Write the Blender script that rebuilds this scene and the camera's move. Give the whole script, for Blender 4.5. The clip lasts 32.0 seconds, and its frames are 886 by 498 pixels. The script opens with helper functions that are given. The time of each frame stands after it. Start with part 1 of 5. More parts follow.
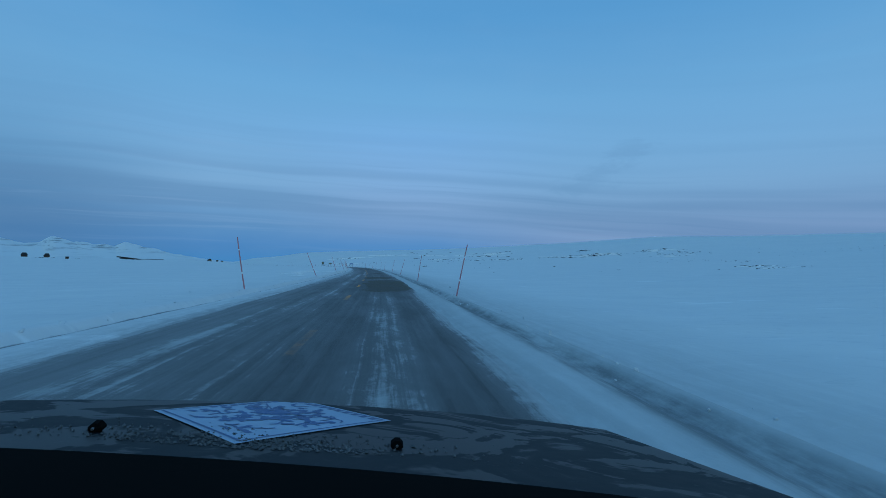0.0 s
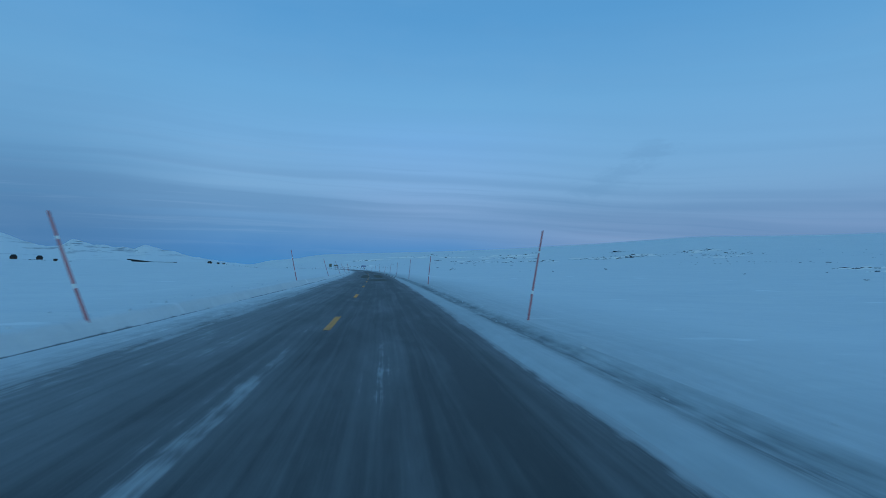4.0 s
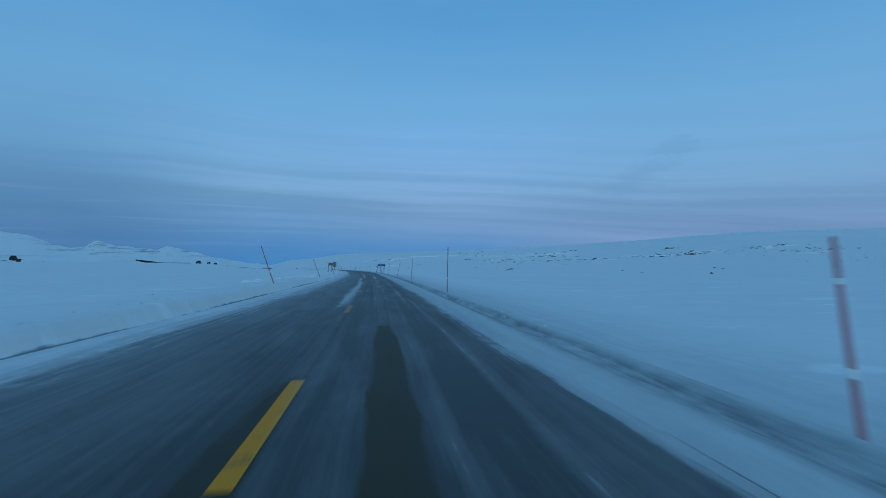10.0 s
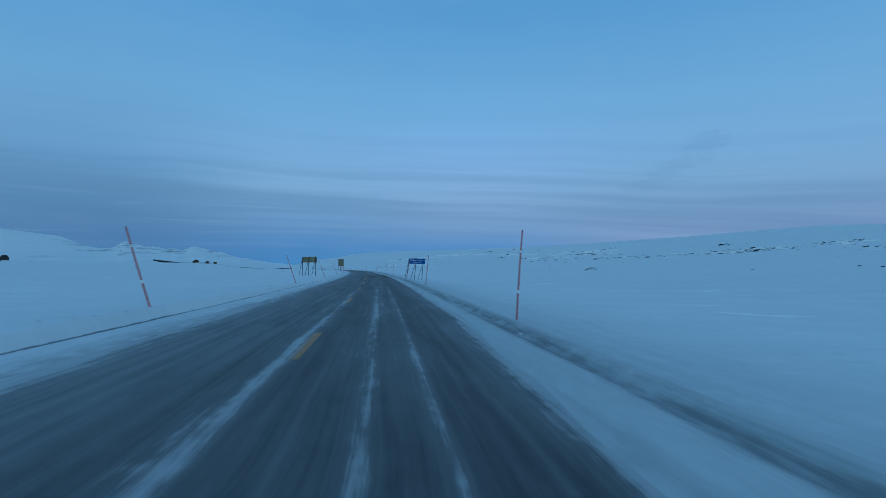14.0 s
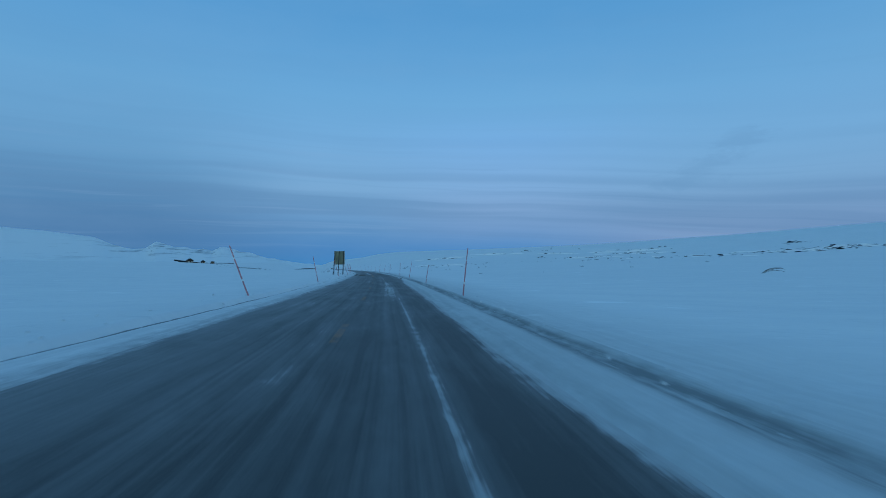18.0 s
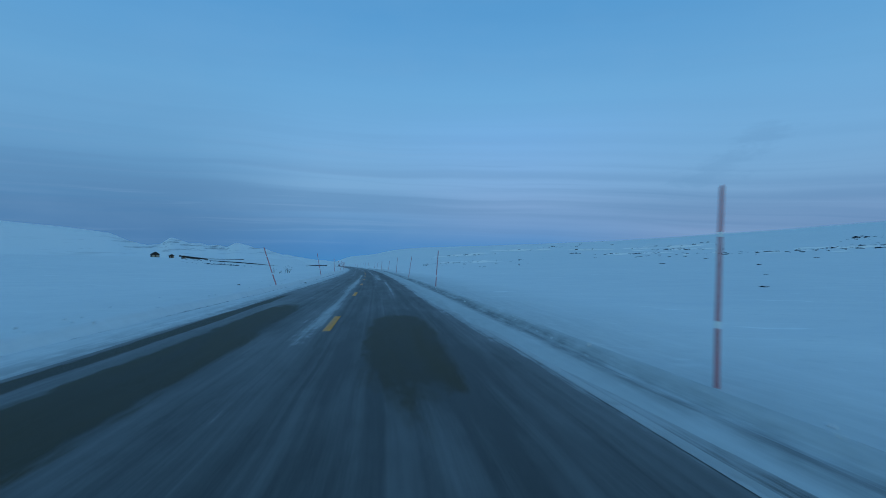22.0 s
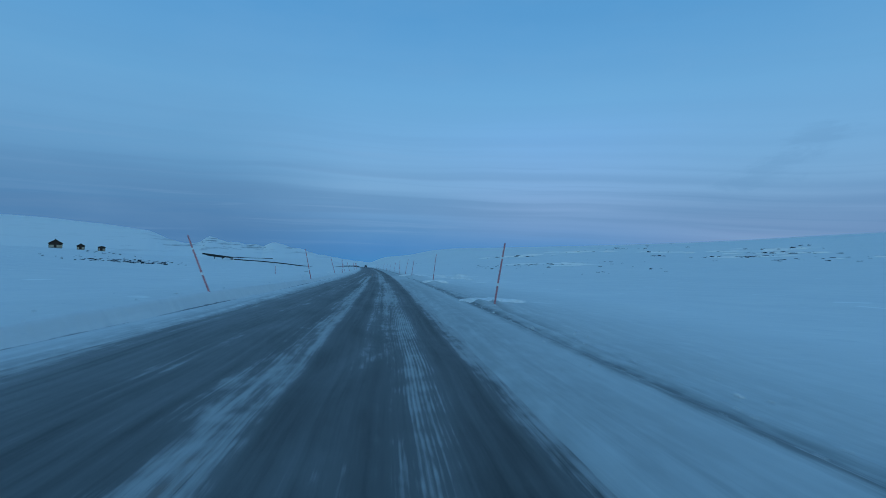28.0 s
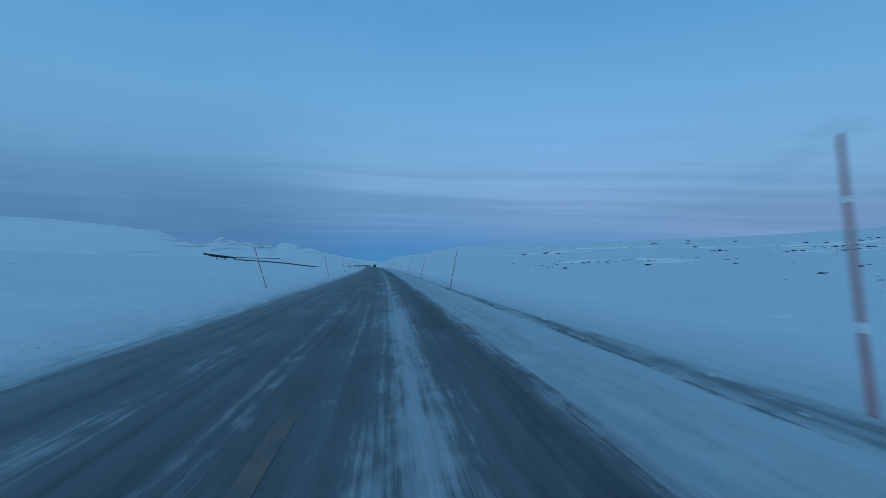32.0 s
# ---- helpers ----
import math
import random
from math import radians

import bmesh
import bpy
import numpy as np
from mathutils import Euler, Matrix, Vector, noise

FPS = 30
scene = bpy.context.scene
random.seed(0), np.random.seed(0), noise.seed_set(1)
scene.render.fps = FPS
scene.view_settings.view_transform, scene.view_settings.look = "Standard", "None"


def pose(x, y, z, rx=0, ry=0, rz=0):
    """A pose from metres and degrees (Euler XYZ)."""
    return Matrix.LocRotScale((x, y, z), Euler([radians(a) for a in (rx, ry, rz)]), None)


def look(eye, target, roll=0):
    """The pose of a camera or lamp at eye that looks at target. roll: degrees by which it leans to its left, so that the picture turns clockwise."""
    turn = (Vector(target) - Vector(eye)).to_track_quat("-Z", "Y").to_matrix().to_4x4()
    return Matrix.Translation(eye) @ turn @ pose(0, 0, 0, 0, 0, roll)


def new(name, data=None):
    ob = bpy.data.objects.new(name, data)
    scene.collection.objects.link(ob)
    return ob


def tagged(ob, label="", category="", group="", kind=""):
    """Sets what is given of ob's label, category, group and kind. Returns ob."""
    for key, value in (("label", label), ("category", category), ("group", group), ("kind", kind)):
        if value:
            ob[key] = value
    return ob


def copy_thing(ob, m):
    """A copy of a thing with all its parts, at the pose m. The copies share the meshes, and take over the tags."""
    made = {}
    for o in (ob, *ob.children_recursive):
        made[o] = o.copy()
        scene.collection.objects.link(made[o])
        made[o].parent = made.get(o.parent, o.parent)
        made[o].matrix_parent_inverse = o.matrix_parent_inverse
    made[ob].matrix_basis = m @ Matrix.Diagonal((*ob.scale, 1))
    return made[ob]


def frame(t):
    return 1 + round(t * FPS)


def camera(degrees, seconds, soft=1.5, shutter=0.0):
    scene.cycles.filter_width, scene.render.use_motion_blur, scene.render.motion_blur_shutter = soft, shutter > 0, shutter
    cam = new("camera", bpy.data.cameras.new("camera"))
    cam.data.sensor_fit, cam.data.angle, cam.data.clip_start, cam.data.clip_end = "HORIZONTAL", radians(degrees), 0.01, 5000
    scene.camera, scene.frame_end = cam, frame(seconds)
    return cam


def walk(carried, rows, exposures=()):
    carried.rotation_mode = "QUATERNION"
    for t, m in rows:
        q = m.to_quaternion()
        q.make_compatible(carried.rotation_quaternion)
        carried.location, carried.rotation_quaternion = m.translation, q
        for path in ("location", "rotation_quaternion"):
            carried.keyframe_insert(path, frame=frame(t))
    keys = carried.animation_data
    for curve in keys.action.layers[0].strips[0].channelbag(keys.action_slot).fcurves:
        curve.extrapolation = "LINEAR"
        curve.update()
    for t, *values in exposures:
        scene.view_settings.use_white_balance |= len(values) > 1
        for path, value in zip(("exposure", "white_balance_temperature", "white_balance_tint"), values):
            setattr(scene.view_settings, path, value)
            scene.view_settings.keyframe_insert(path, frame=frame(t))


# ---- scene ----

# ======================================================================
# camera and its way along the road
# ======================================================================
SPEED = 24.0            # metres a second
EYE = 1.42              # height of the lens over the road
LANE = 1.20             # the lens runs about this far to the right of the centre line
cam = camera(84.8, 32.0, soft=0.8, shutter=0.16)

# heading of the road in degrees to the left, at these seconds of driving
TURN_T = np.array([-30.0, -4, 0, 4, 8, 12, 16, 20, 24, 28, 32, 36, 40, 60])
TURN_A = np.array([-4.0, -2.12, 0.0, 2.13, 4.17, 6.38, 8.88, 11.49, 14.10, 16.29, 18.0, 19.2, 19.9, 20.4])
STEP = 1.0
S0, S1 = -260.0, 1500.0


def smooth_at(v, xs, ys):
    """Cubic through the knots, with the slopes of their neighbours."""
    v = np.clip(np.asarray(v, float), xs[0], xs[-1])
    m = np.gradient(ys, xs)
    i = np.clip(np.searchsorted(xs, v, side="right") - 1, 0, len(xs) - 2)
    h = xs[i + 1] - xs[i]
    u = (v - xs[i]) / h
    return (2 * u**3 - 3 * u**2 + 1) * ys[i] + (u**3 - 2 * u**2 + u) * h * m[i] + (3 * u**2 - 2 * u**3) * ys[i + 1] + (u**3 - u**2) * h * m[i + 1]


_s = np.arange(S0, S1 + STEP, STEP)
_a = np.radians(smooth_at(_s / SPEED, TURN_T, TURN_A))
_x = np.concatenate([[0], np.cumsum(-np.sin(_a[:-1]) * STEP)])
_y = np.concatenate([[0], np.cumsum(np.cos(_a[:-1]) * STEP)])
_i0 = int(round(-S0 / STEP))
_x, _y = _x - _x[_i0], _y - _y[_i0]


def line_at(s):
    """Place and heading (radians to the left) of the centre line, s metres along it."""
    s = np.asarray(s, float)
    a = np.interp(s, _s, _a)
    over = np.maximum(s - S1, 0) + np.minimum(s - S0, 0)
    return np.interp(s, _s, _x) - np.sin(a) * over, np.interp(s, _s, _y) + np.cos(a) * over, a


def beside(s, lat):
    """A place lat metres to the right of the centre line."""
    x, y, a = line_at(s)
    return x + np.cos(a) * lat, y + np.sin(a) * lat


def rise(s):
    """The road climbs a little past the end of the drive."""
    s = np.asarray(s, float)
    u = np.clip(s - 768.0, 0, 230.0)
    return np.where(u < 30, 0.0028 * u * u / 60.0, 0.0028 * (u - 15.0))


# how the car sways: seconds, yaw to the left, pitch up, drift to the right
SWAY = np.array([
    (0, -0.10, -0.10, 0.28), (1, -0.44, -0.05, 0.10), (2, -0.25, 0.13, 0.29), (3, -0.15, 0.18, 0.19), (4.5, -0.08, 0.19, 0.00), (6, -0.02, 0.21, -0.20),
    (7, -0.02, 0.36, -0.19), (8, 0.07, 0.28, -0.26), (9, -0.33, 0.33, -0.20), (10, -0.55, 0.17, -0.18), (11, -0.47, 0.16, 0.01), (12, -0.37, 0.09, 0.02),
    (13, -0.14, 0.09, 0.27), (14, -0.07, 0.12, 0.21), (15.5, 0.14, 0.13, 0.16), (17, 0.34, 0.15, 0.12), (18, 0.51, 0.19, -0.14), (19, 0.26, -0.07, -0.00),
    (20, -0.09, -0.20, -0.10), (21, -0.08, -0.01, -0.01), (22, -0.35, -0.14, -0.03), (23, -0.06, -0.15, 0.04), (24, -0.01, 0.02, -0.14), (25, 0.01, 0.08, -0.14),
    (26.5, 0.18, 0.11, 0.02), (28, 0.36, 0.13, 0.18), (29, 0.58, -0.00, -0.04), (30, 0.58, -0.17, -0.38), (30.5, 0.62, 0.18, -0.28), (31, 0.65, -0.14, 0.01), (32, 0.15, 0.01, -0.30)])
MOUNT_YAW, MOUNT_PITCH = -6.856, 2.004
# how far the car leans: seconds, degrees
LEAN = np.array([(0, 0.0), (25, 0.0), (26.5, -0.25), (28, -0.5), (29, -0.35), (30, -0.1), (31, 0.1), (32, 0.0)])
rows = []
for i in range(0, 65):
    t = i * 0.5
    dyaw, dpitch, drift = (float(smooth_at(t, SWAY[:, 0], SWAY[:, j])) for j in (1, 2, 3))
    px, py = beside(SPEED * t, LANE + drift)
    ang = math.degrees(float(line_at(SPEED * t)[2]))
    rows.append((t, pose(float(px), float(py), EYE, 90 + MOUNT_PITCH + dpitch, float(smooth_at(t, LEAN[:, 0], LEAN[:, 1])), ang + MOUNT_YAW + dyaw)))
rows.insert(1, (1 / FPS, rows[0][1]))      # the drive sets off from rest
walk(cam, rows, exposures=[(0, 0.0), (32, 0.0)])

# ======================================================================
# sky and light: clear dusk, the sun under the horizon
# ======================================================================
world = bpy.data.worlds.new("dusk_sky")
scene.world = world
world.use_nodes = True
wt = world.node_tree
wt.nodes.clear()


class Nodes:
    """Short ways to make and link shader nodes of one tree."""

    def __init__(self, tree):
        self.t = tree

    def node(self, kind):
        return self.t.nodes.new(kind)

    def put(self, socket, value):
        if hasattr(value, "links"):
            self.t.links.new(value, socket)
        elif value is not None:
            socket.default_value = value

    def math(self, op, a, b=None, clamp=False):
        n = self.node("ShaderNodeMath")
        n.operation, n.use_clamp = op, clamp
        self.put(n.inputs[0], a)
        self.put(n.inputs[1], b)
        return n.outputs[0]

    def mix(self, fac, a, b, kind="MIX"):
        n = self.node("ShaderNodeMixRGB")
        n.blend_type = kind
        self.put(n.inputs[0], fac)
        self.put(n.inputs[1], a)
        self.put(n.inputs[2], b)
        return n.outputs[0]

    def ramp(self, fac, stops, linear=True):
        n = self.node("ShaderNodeValToRGB")
        n.color_ramp.interpolation = "LINEAR" if linear else "EASE"
        e = n.color_ramp.elements
        while len(e) < len(stops):
            e.new(0.5)
        for k, (p, c) in zip(e, stops):
            k.position = p
            k.color = (c, c, c, 1) if isinstance(c, (int, float)) else (*c, 1)
        self.put(n.inputs[0], fac)
        return n.outputs[0]

    def sep(self, v):
        n = self.node("ShaderNodeSeparateXYZ")
        self.put(n.inputs[0], v)
        return n.outputs

    def comb(self, x, y, z):
        n = self.node("ShaderNodeCombineXYZ")
        for k, v in enumerate((x, y, z)):
            self.put(n.inputs[k], v)
        return n.outputs[0]

    def noise(self, vec, scale, detail=3.0, rough=0.55, distort=0.0):
        n = self.node("ShaderNodeTexNoise")
        self.put(n.inputs["Vector"], vec)
        for k, v in (("Scale", scale), ("Detail", detail), ("Roughness", rough), ("Distortion", distort)):
            n.inputs[k].default_value = v
        return n.outputs["Fac"]


W = Nodes(wt)
w_out = W.node("ShaderNodeOutputWorld")
w_bg = W.node("ShaderNodeBackground")
w_dir = W.node("ShaderNodeTexCoord").outputs["Generated"]
wx, wy, wz = W.sep(w_dir)
# streaks of thin cloud that sink towards the right
w_tilt = W.math("ADD", wz, W.math("ADD", W.math("MULTIPLY", wx, 0.05), W.math("MULTIPLY", W.math("MULTIPLY", wx, wx), 0.075)))
w_wave = W.noise(W.comb(W.math("MULTIPLY", wx, 1.2), W.math("MULTIPLY", wy, 1.2), W.math("MULTIPLY", w_tilt, 3.0)), 1.5, 2.0)
w_lev = W.math("ADD", w_tilt, W.math("MULTIPLY", W.math("SUBTRACT", w_wave, 0.5), 0.045))
w_streak = W.noise(W.comb(W.math("MULTIPLY", wx, 0.55), W.math("MULTIPLY", wy, 0.55), W.math("MULTIPLY", w_lev, 19.0)), 1.6, 2.5, 0.5, 0.25)
w_band = W.ramp(w_lev, [(0.0, 0.0), (0.05, 0.35), (0.09, 0.9), (0.135, 1.0), (0.17, 0.75), (0.21, 0.30), (0.30, 0.10), (0.5, 0.04)], False)
w_top = [(0.46, (0.088, 0.315, 0.625)), (1.0, (0.06, 0.22, 0.47))]
w_left = W.ramp(wz, [(0.0, (0.045, 0.188, 0.408)), (0.06, (0.046, 0.188, 0.410)), (0.10, (0.054, 0.198, 0.420)), (0.15, (0.084, 0.248, 0.478)), (0.22, (0.118, 0.325, 0.585)), (0.32, (0.120, 0.350, 0.630))] + w_top)
w_half = W.ramp(wz, [(0.0, (0.046, 0.225, 0.515)), (0.04, (0.052, 0.230, 0.520)), (0.075, (0.078, 0.262, 0.540)), (0.11, (0.122, 0.310, 0.580)), (0.16, (0.168, 0.376, 0.644)), (0.25, (0.155, 0.390, 0.690)), (0.32, (0.135, 0.380, 0.680))] + w_top)
w_mid = W.ramp(wz, [(0.0, (0.060, 0.245, 0.550)), (0.04, (0.070, 0.255, 0.555)), (0.08, (0.136, 0.302, 0.575)), (0.12, (0.182, 0.350, 0.620)), (0.17, (0.188, 0.395, 0.695)), (0.25, (0.165, 0.402, 0.735)), (0.32, (0.138, 0.385, 0.690))] + w_top)
w_right = W.ramp(wz, [(0.0, (0.145, 0.290, 0.530)), (0.06, (0.165, 0.305, 0.545)), (0.10, (0.158, 0.315, 0.555)), (0.15, (0.170, 0.370, 0.630)), (0.22, (0.162, 0.390, 0.675)), (0.32, (0.135, 0.375, 0.670))] + w_top)
w_side = W.math("ADD", W.math("MULTIPLY", wx, 0.5), 0.5)
w_col = W.mix(W.ramp(w_side, [(0.20, 0.0), (0.36, 1.0)], False), w_left, w_half)
w_col = W.mix(W.ramp(w_side, [(0.36, 0.0), (0.52, 1.0)], False), w_col, w_mid)
w_col = W.mix(W.ramp(w_side, [(0.53, 0.0), (0.72, 1.0)], False), w_col, w_right)
w_cloud = W.math("MULTIPLY", W.ramp(w_streak, [(0.40, 0.0), (0.62, 1.0)], False), w_band)
w_col = W.mix(W.math("MULTIPLY", w_cloud, 0.44), w_col, (0.076, 0.215, 0.430, 1))
w_light = W.math("MULTIPLY", W.ramp(w_streak, [(0.24, 1.0), (0.44, 0.0)], False), w_band)
w_col = W.mix(W.math("MULTIPLY", w_light, 0.22), w_col, (0.200, 0.380, 0.640, 1))
# fine threads of cloud low over the horizon
w_thread = W.noise(W.comb(W.math("MULTIPLY", wx, 0.75), W.math("MULTIPLY", wy, 0.75), W.math("MULTIPLY", w_lev, 34.0)), 1.5, 4.0, 0.60, 0.7)
w_low = W.ramp(w_lev, [(0.012, 0.0), (0.05, 0.8), (0.12, 1.0), (0.20, 0.55), (0.30, 0.10)], False)
w_col = W.mix(W.math("MULTIPLY", W.math("MULTIPLY", W.ramp(w_thread, [(0.54, 0.0), (0.70, 1.0)], False), w_low), 0.24), w_col, (0.190, 0.375, 0.640, 1))
w_col = W.mix(W.math("MULTIPLY", W.math("MULTIPLY", W.ramp(w_thread, [(0.30, 1.0), (0.46, 0.0)], False), w_low), 0.26), w_col, (0.085, 0.225, 0.440, 1))
# a torn grey wisp high to the right
w_at = W.comb(W.math("MULTIPLY", W.math("SUBTRACT", wx, 0.40), 5.0), 0.0, W.math("MULTIPLY", W.math("SUBTRACT", W.math("SUBTRACT", wz, 0.172), W.math("MULTIPLY", W.math("SUBTRACT", wx, 0.40), 0.45)), 16.0))
w_len = W.node("ShaderNodeVectorMath")
w_len.operation = "LENGTH"
wt.links.new(w_at, w_len.inputs[0])
w_rag = W.noise(W.comb(W.math("MULTIPLY", wx, 9.0), wy, W.math("MULTIPLY", wz, 26.0)), 1.6, 5.0, 0.65, 0.4)
w_wisp = W.ramp(W.math("ADD", W.math("SUBTRACT", 1.0, w_len.outputs["Value"]), W.math("MULTIPLY", W.math("SUBTRACT", w_rag, 0.5), 2.2)), [(0.45, 0.0), (0.95, 1.0)], False)
w_col = W.mix(W.math("MULTIPLY", w_wisp, 0.30), w_col, (0.115, 0.285, 0.520, 1))
w_puff = W.noise(W.comb(W.math("MULTIPLY", wx, 2.0), wy, W.math("MULTIPLY", wz, 5.0)), 2.2, 5.0, 0.6)
w_col = W.mix(W.math("MULTIPLY", W.ramp(w_puff, [(0.48, 0.0), (0.75, 1.0)]), 0.10), w_col, (0.20, 0.40, 0.66, 1))
# the pale afterglow where the sun went down, behind the drive
w_glow = W.math("MULTIPLY", W.ramp(W.math("MULTIPLY", wy, -1.0), [(0.0, 0.0), (0.6, 1.0)], False), W.ramp(wz, [(0.0, 1.0), (0.25, 0.8), (0.55, 0.0)]))
w_col = W.mix(w_glow, w_col, (0.37, 0.74, 0.85, 1))
w_nishita = W.node("ShaderNodeTexSky")
w_nishita.sky_type, w_nishita.sun_disc = "NISHITA", False
w_nishita.sun_elevation, w_nishita.sun_rotation = radians(0.5), radians(150)
w_col = W.mix(0.02, w_col, w_nishita.outputs[0], "ADD")
wt.links.new(w_col, w_bg.inputs["Color"])
w_bg.inputs["Strength"].default_value = 1.0
wt.links.new(w_bg.outputs[0], w_out.inputs[0])

# the last glow of the sky behind, with no sharp shadow
sun = new("sun", bpy.data.lights.new("sun", "SUN"))
sun.data.energy, sun.data.angle, sun.data.color = 0.10, radians(40), (0.92, 0.96, 1.0)
sun.matrix_world = look((0, 0, 50), (-30, 60, 0))

# ======================================================================
# materials
# ======================================================================


def material(name):
    m = bpy.data.materials.new(name)
    m.use_nodes = True
    return m, Nodes(m.node_tree), m.node_tree.nodes["Principled BSDF"]


def plain(name, colour, rough=0.7, metal=0.0, grain=0.15, scale=18.0, bump=0.1):
    """A painted, plastic or wooden surface with grain at two scales."""
    m, N, b = material(name)
    co = N.node("ShaderNodeTexCoord").outputs["Object"]
    n1, n2 = N.noise(co, scale, 4.0), N.noise(co, scale * 0.13, 2.0)
    dark = tuple(c * (1 - grain * 1.6) for c in colour) + (1,)
    lite = tuple(min(1, c * (1 + grain)) for c in colour) + (1,)
    f = N.math("ADD", N.math("MULTIPLY", n1, 0.5), N.math("MULTIPLY", n2, 0.5))
    N.put(b.inputs["Base Color"], N.mix(N.ramp(f, [(0.35, 0.0), (0.65, 1.0)]), dark, lite))
    N.put(b.inputs["Roughness"], N.math("ADD", N.math("MULTIPLY", n1, 0.2), rough - 0.1))
    b.inputs["Metallic"].default_value = metal
    if bump:
        bn = N.node("ShaderNodeBump")
        bn.inputs["Strength"].default_value, bn.inputs["Distance"].default_value = bump, 0.01
        N.put(bn.inputs["Height"], n1)
        N.put(b.inputs["Normal"], bn.outputs[0])
    return m


def uv_of(N):
    u = N.node("ShaderNodeUVMap")
    u.uv_map = "along"
    return N.sep(u.outputs[0])


def snow_material():
    m, N, b = material("snow")
    co = N.node("ShaderNodeTexCoord").outputs["Object"]
    us, ul, _ = uv_of(N)
    ax, ay, az = N.sep(co)
    drift = N.noise(N.comb(N.math("MULTIPLY", ax, 0.35), N.math("MULTIPLY", ay, 1.0), az), 0.35, 5.0, 0.6)
    fine = N.noise(co, 6.0, 5.0, 0.65)
    cut = N.noise(N.comb(N.math("MULTIPLY", ax, 0.9), N.math("MULTIPLY", ay, 2.6), 0.0), 1.0, 6.0, 0.70, 0.8)
    wide = N.noise(co, 0.012, 4.0, 0.55)
    base = N.mix(N.ramp(drift, [(0.3, 0.0), (0.7, 1.0)]), (0.76, 0.77, 0.77, 1), (0.84, 0.84, 0.82, 1))
    base = N.mix(N.math("MULTIPLY", N.ramp(cut, [(0.56, 0.0), (0.68, 1.0)]), 0.55), base, (0.66, 0.68, 0.69, 1))
    base = N.mix(N.math("MULTIPLY", N.ramp(cut, [(0.30, 1.0), (0.42, 0.0)]), 0.6), base, (0.92, 0.92, 0.91, 1))
    base = N.mix(N.math("MULTIPLY", N.ramp(wide, [(0.42, 0.0), (0.60, 1.0)]), 0.20), base, (0.70, 0.72, 0.73, 1))
    crust = N.noise(N.comb(N.math("MULTIPLY", ax, 0.16), N.math("MULTIPLY", ay, 0.42), 4.0), 1.0, 3.0, 0.55, 0.4)
    base = N.mix(N.math("MULTIPLY", N.ramp(crust, [(0.665, 0.0), (0.70, 1.0)]), 0.8), base, (0.95, 0.95, 0.94, 1))
    heaped = N.math("MULTIPLY", N.ramp(N.math("DIVIDE", us, 1000.0), [(0.715, 0.0), (0.732, 1.0), (0.756, 1.0), (0.772, 0.0)]), N.ramp(N.math("DIVIDE", ul, 20.0), [(0.25, 0.0), (0.28, 1.0), (0.75, 1.0), (1.0, 0.0)]))
    loose = N.noise(N.comb(N.math("MULTIPLY", ax, 0.45), N.math("MULTIPLY", ay, 0.8), 8.0), 1.0, 4.0, 0.6, 0.5)
    base = N.mix(N.math("MULTIPLY", heaped, N.ramp(loose, [(0.60, 0.0), (0.64, 1.0)])), base, (0.97, 0.97, 0.96, 1))
    # grit thrown on the verge by ploughs and wheels, and groove shade painted in
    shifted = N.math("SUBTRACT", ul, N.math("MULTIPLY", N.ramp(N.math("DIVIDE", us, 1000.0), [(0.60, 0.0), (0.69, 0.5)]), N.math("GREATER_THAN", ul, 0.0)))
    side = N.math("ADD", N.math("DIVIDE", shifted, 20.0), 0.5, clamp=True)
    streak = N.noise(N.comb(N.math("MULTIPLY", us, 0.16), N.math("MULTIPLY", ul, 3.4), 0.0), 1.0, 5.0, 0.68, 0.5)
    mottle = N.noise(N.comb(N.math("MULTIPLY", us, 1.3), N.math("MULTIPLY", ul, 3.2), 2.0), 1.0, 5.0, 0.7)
    verge_noise = N.math("ADD", N.math("MULTIPLY", streak, 0.55), N.math("MULTIPLY", mottle, 0.45))
    # peaks right of 4 m put the shade of the grooves into the colour
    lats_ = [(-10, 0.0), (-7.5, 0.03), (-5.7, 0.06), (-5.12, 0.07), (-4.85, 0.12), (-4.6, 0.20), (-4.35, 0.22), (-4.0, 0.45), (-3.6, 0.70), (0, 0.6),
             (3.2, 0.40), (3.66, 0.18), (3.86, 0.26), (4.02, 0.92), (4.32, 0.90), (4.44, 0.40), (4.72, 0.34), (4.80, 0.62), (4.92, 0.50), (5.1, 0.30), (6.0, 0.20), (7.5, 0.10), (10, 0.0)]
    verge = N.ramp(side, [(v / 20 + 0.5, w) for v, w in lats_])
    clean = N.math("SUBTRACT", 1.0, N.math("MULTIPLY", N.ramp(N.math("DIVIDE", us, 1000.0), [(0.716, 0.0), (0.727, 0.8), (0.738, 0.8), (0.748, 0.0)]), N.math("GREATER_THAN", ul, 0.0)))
    grit_shade = N.math("MULTIPLY", N.math("MULTIPLY", verge, clean), N.ramp(verge_noise, [(0.36, 0.15), (0.56, 1.0)]))
    # fine spray on both sides, widened to paint in lens and windscreen darkening
    spray_shade = N.ramp(N.math("DIVIDE", N.math("ABSOLUTE", ul), 40.0), [(0.08, 0.72), (0.115, 0.68), (0.15, 0.45), (0.20, 0.18), (0.30, 0.0)], False)
    spray_shade = N.math("MULTIPLY", spray_shade, N.math("ADD", 0.16, N.math("MULTIPLY", N.math("GREATER_THAN", ul, 0.0), 0.84)))
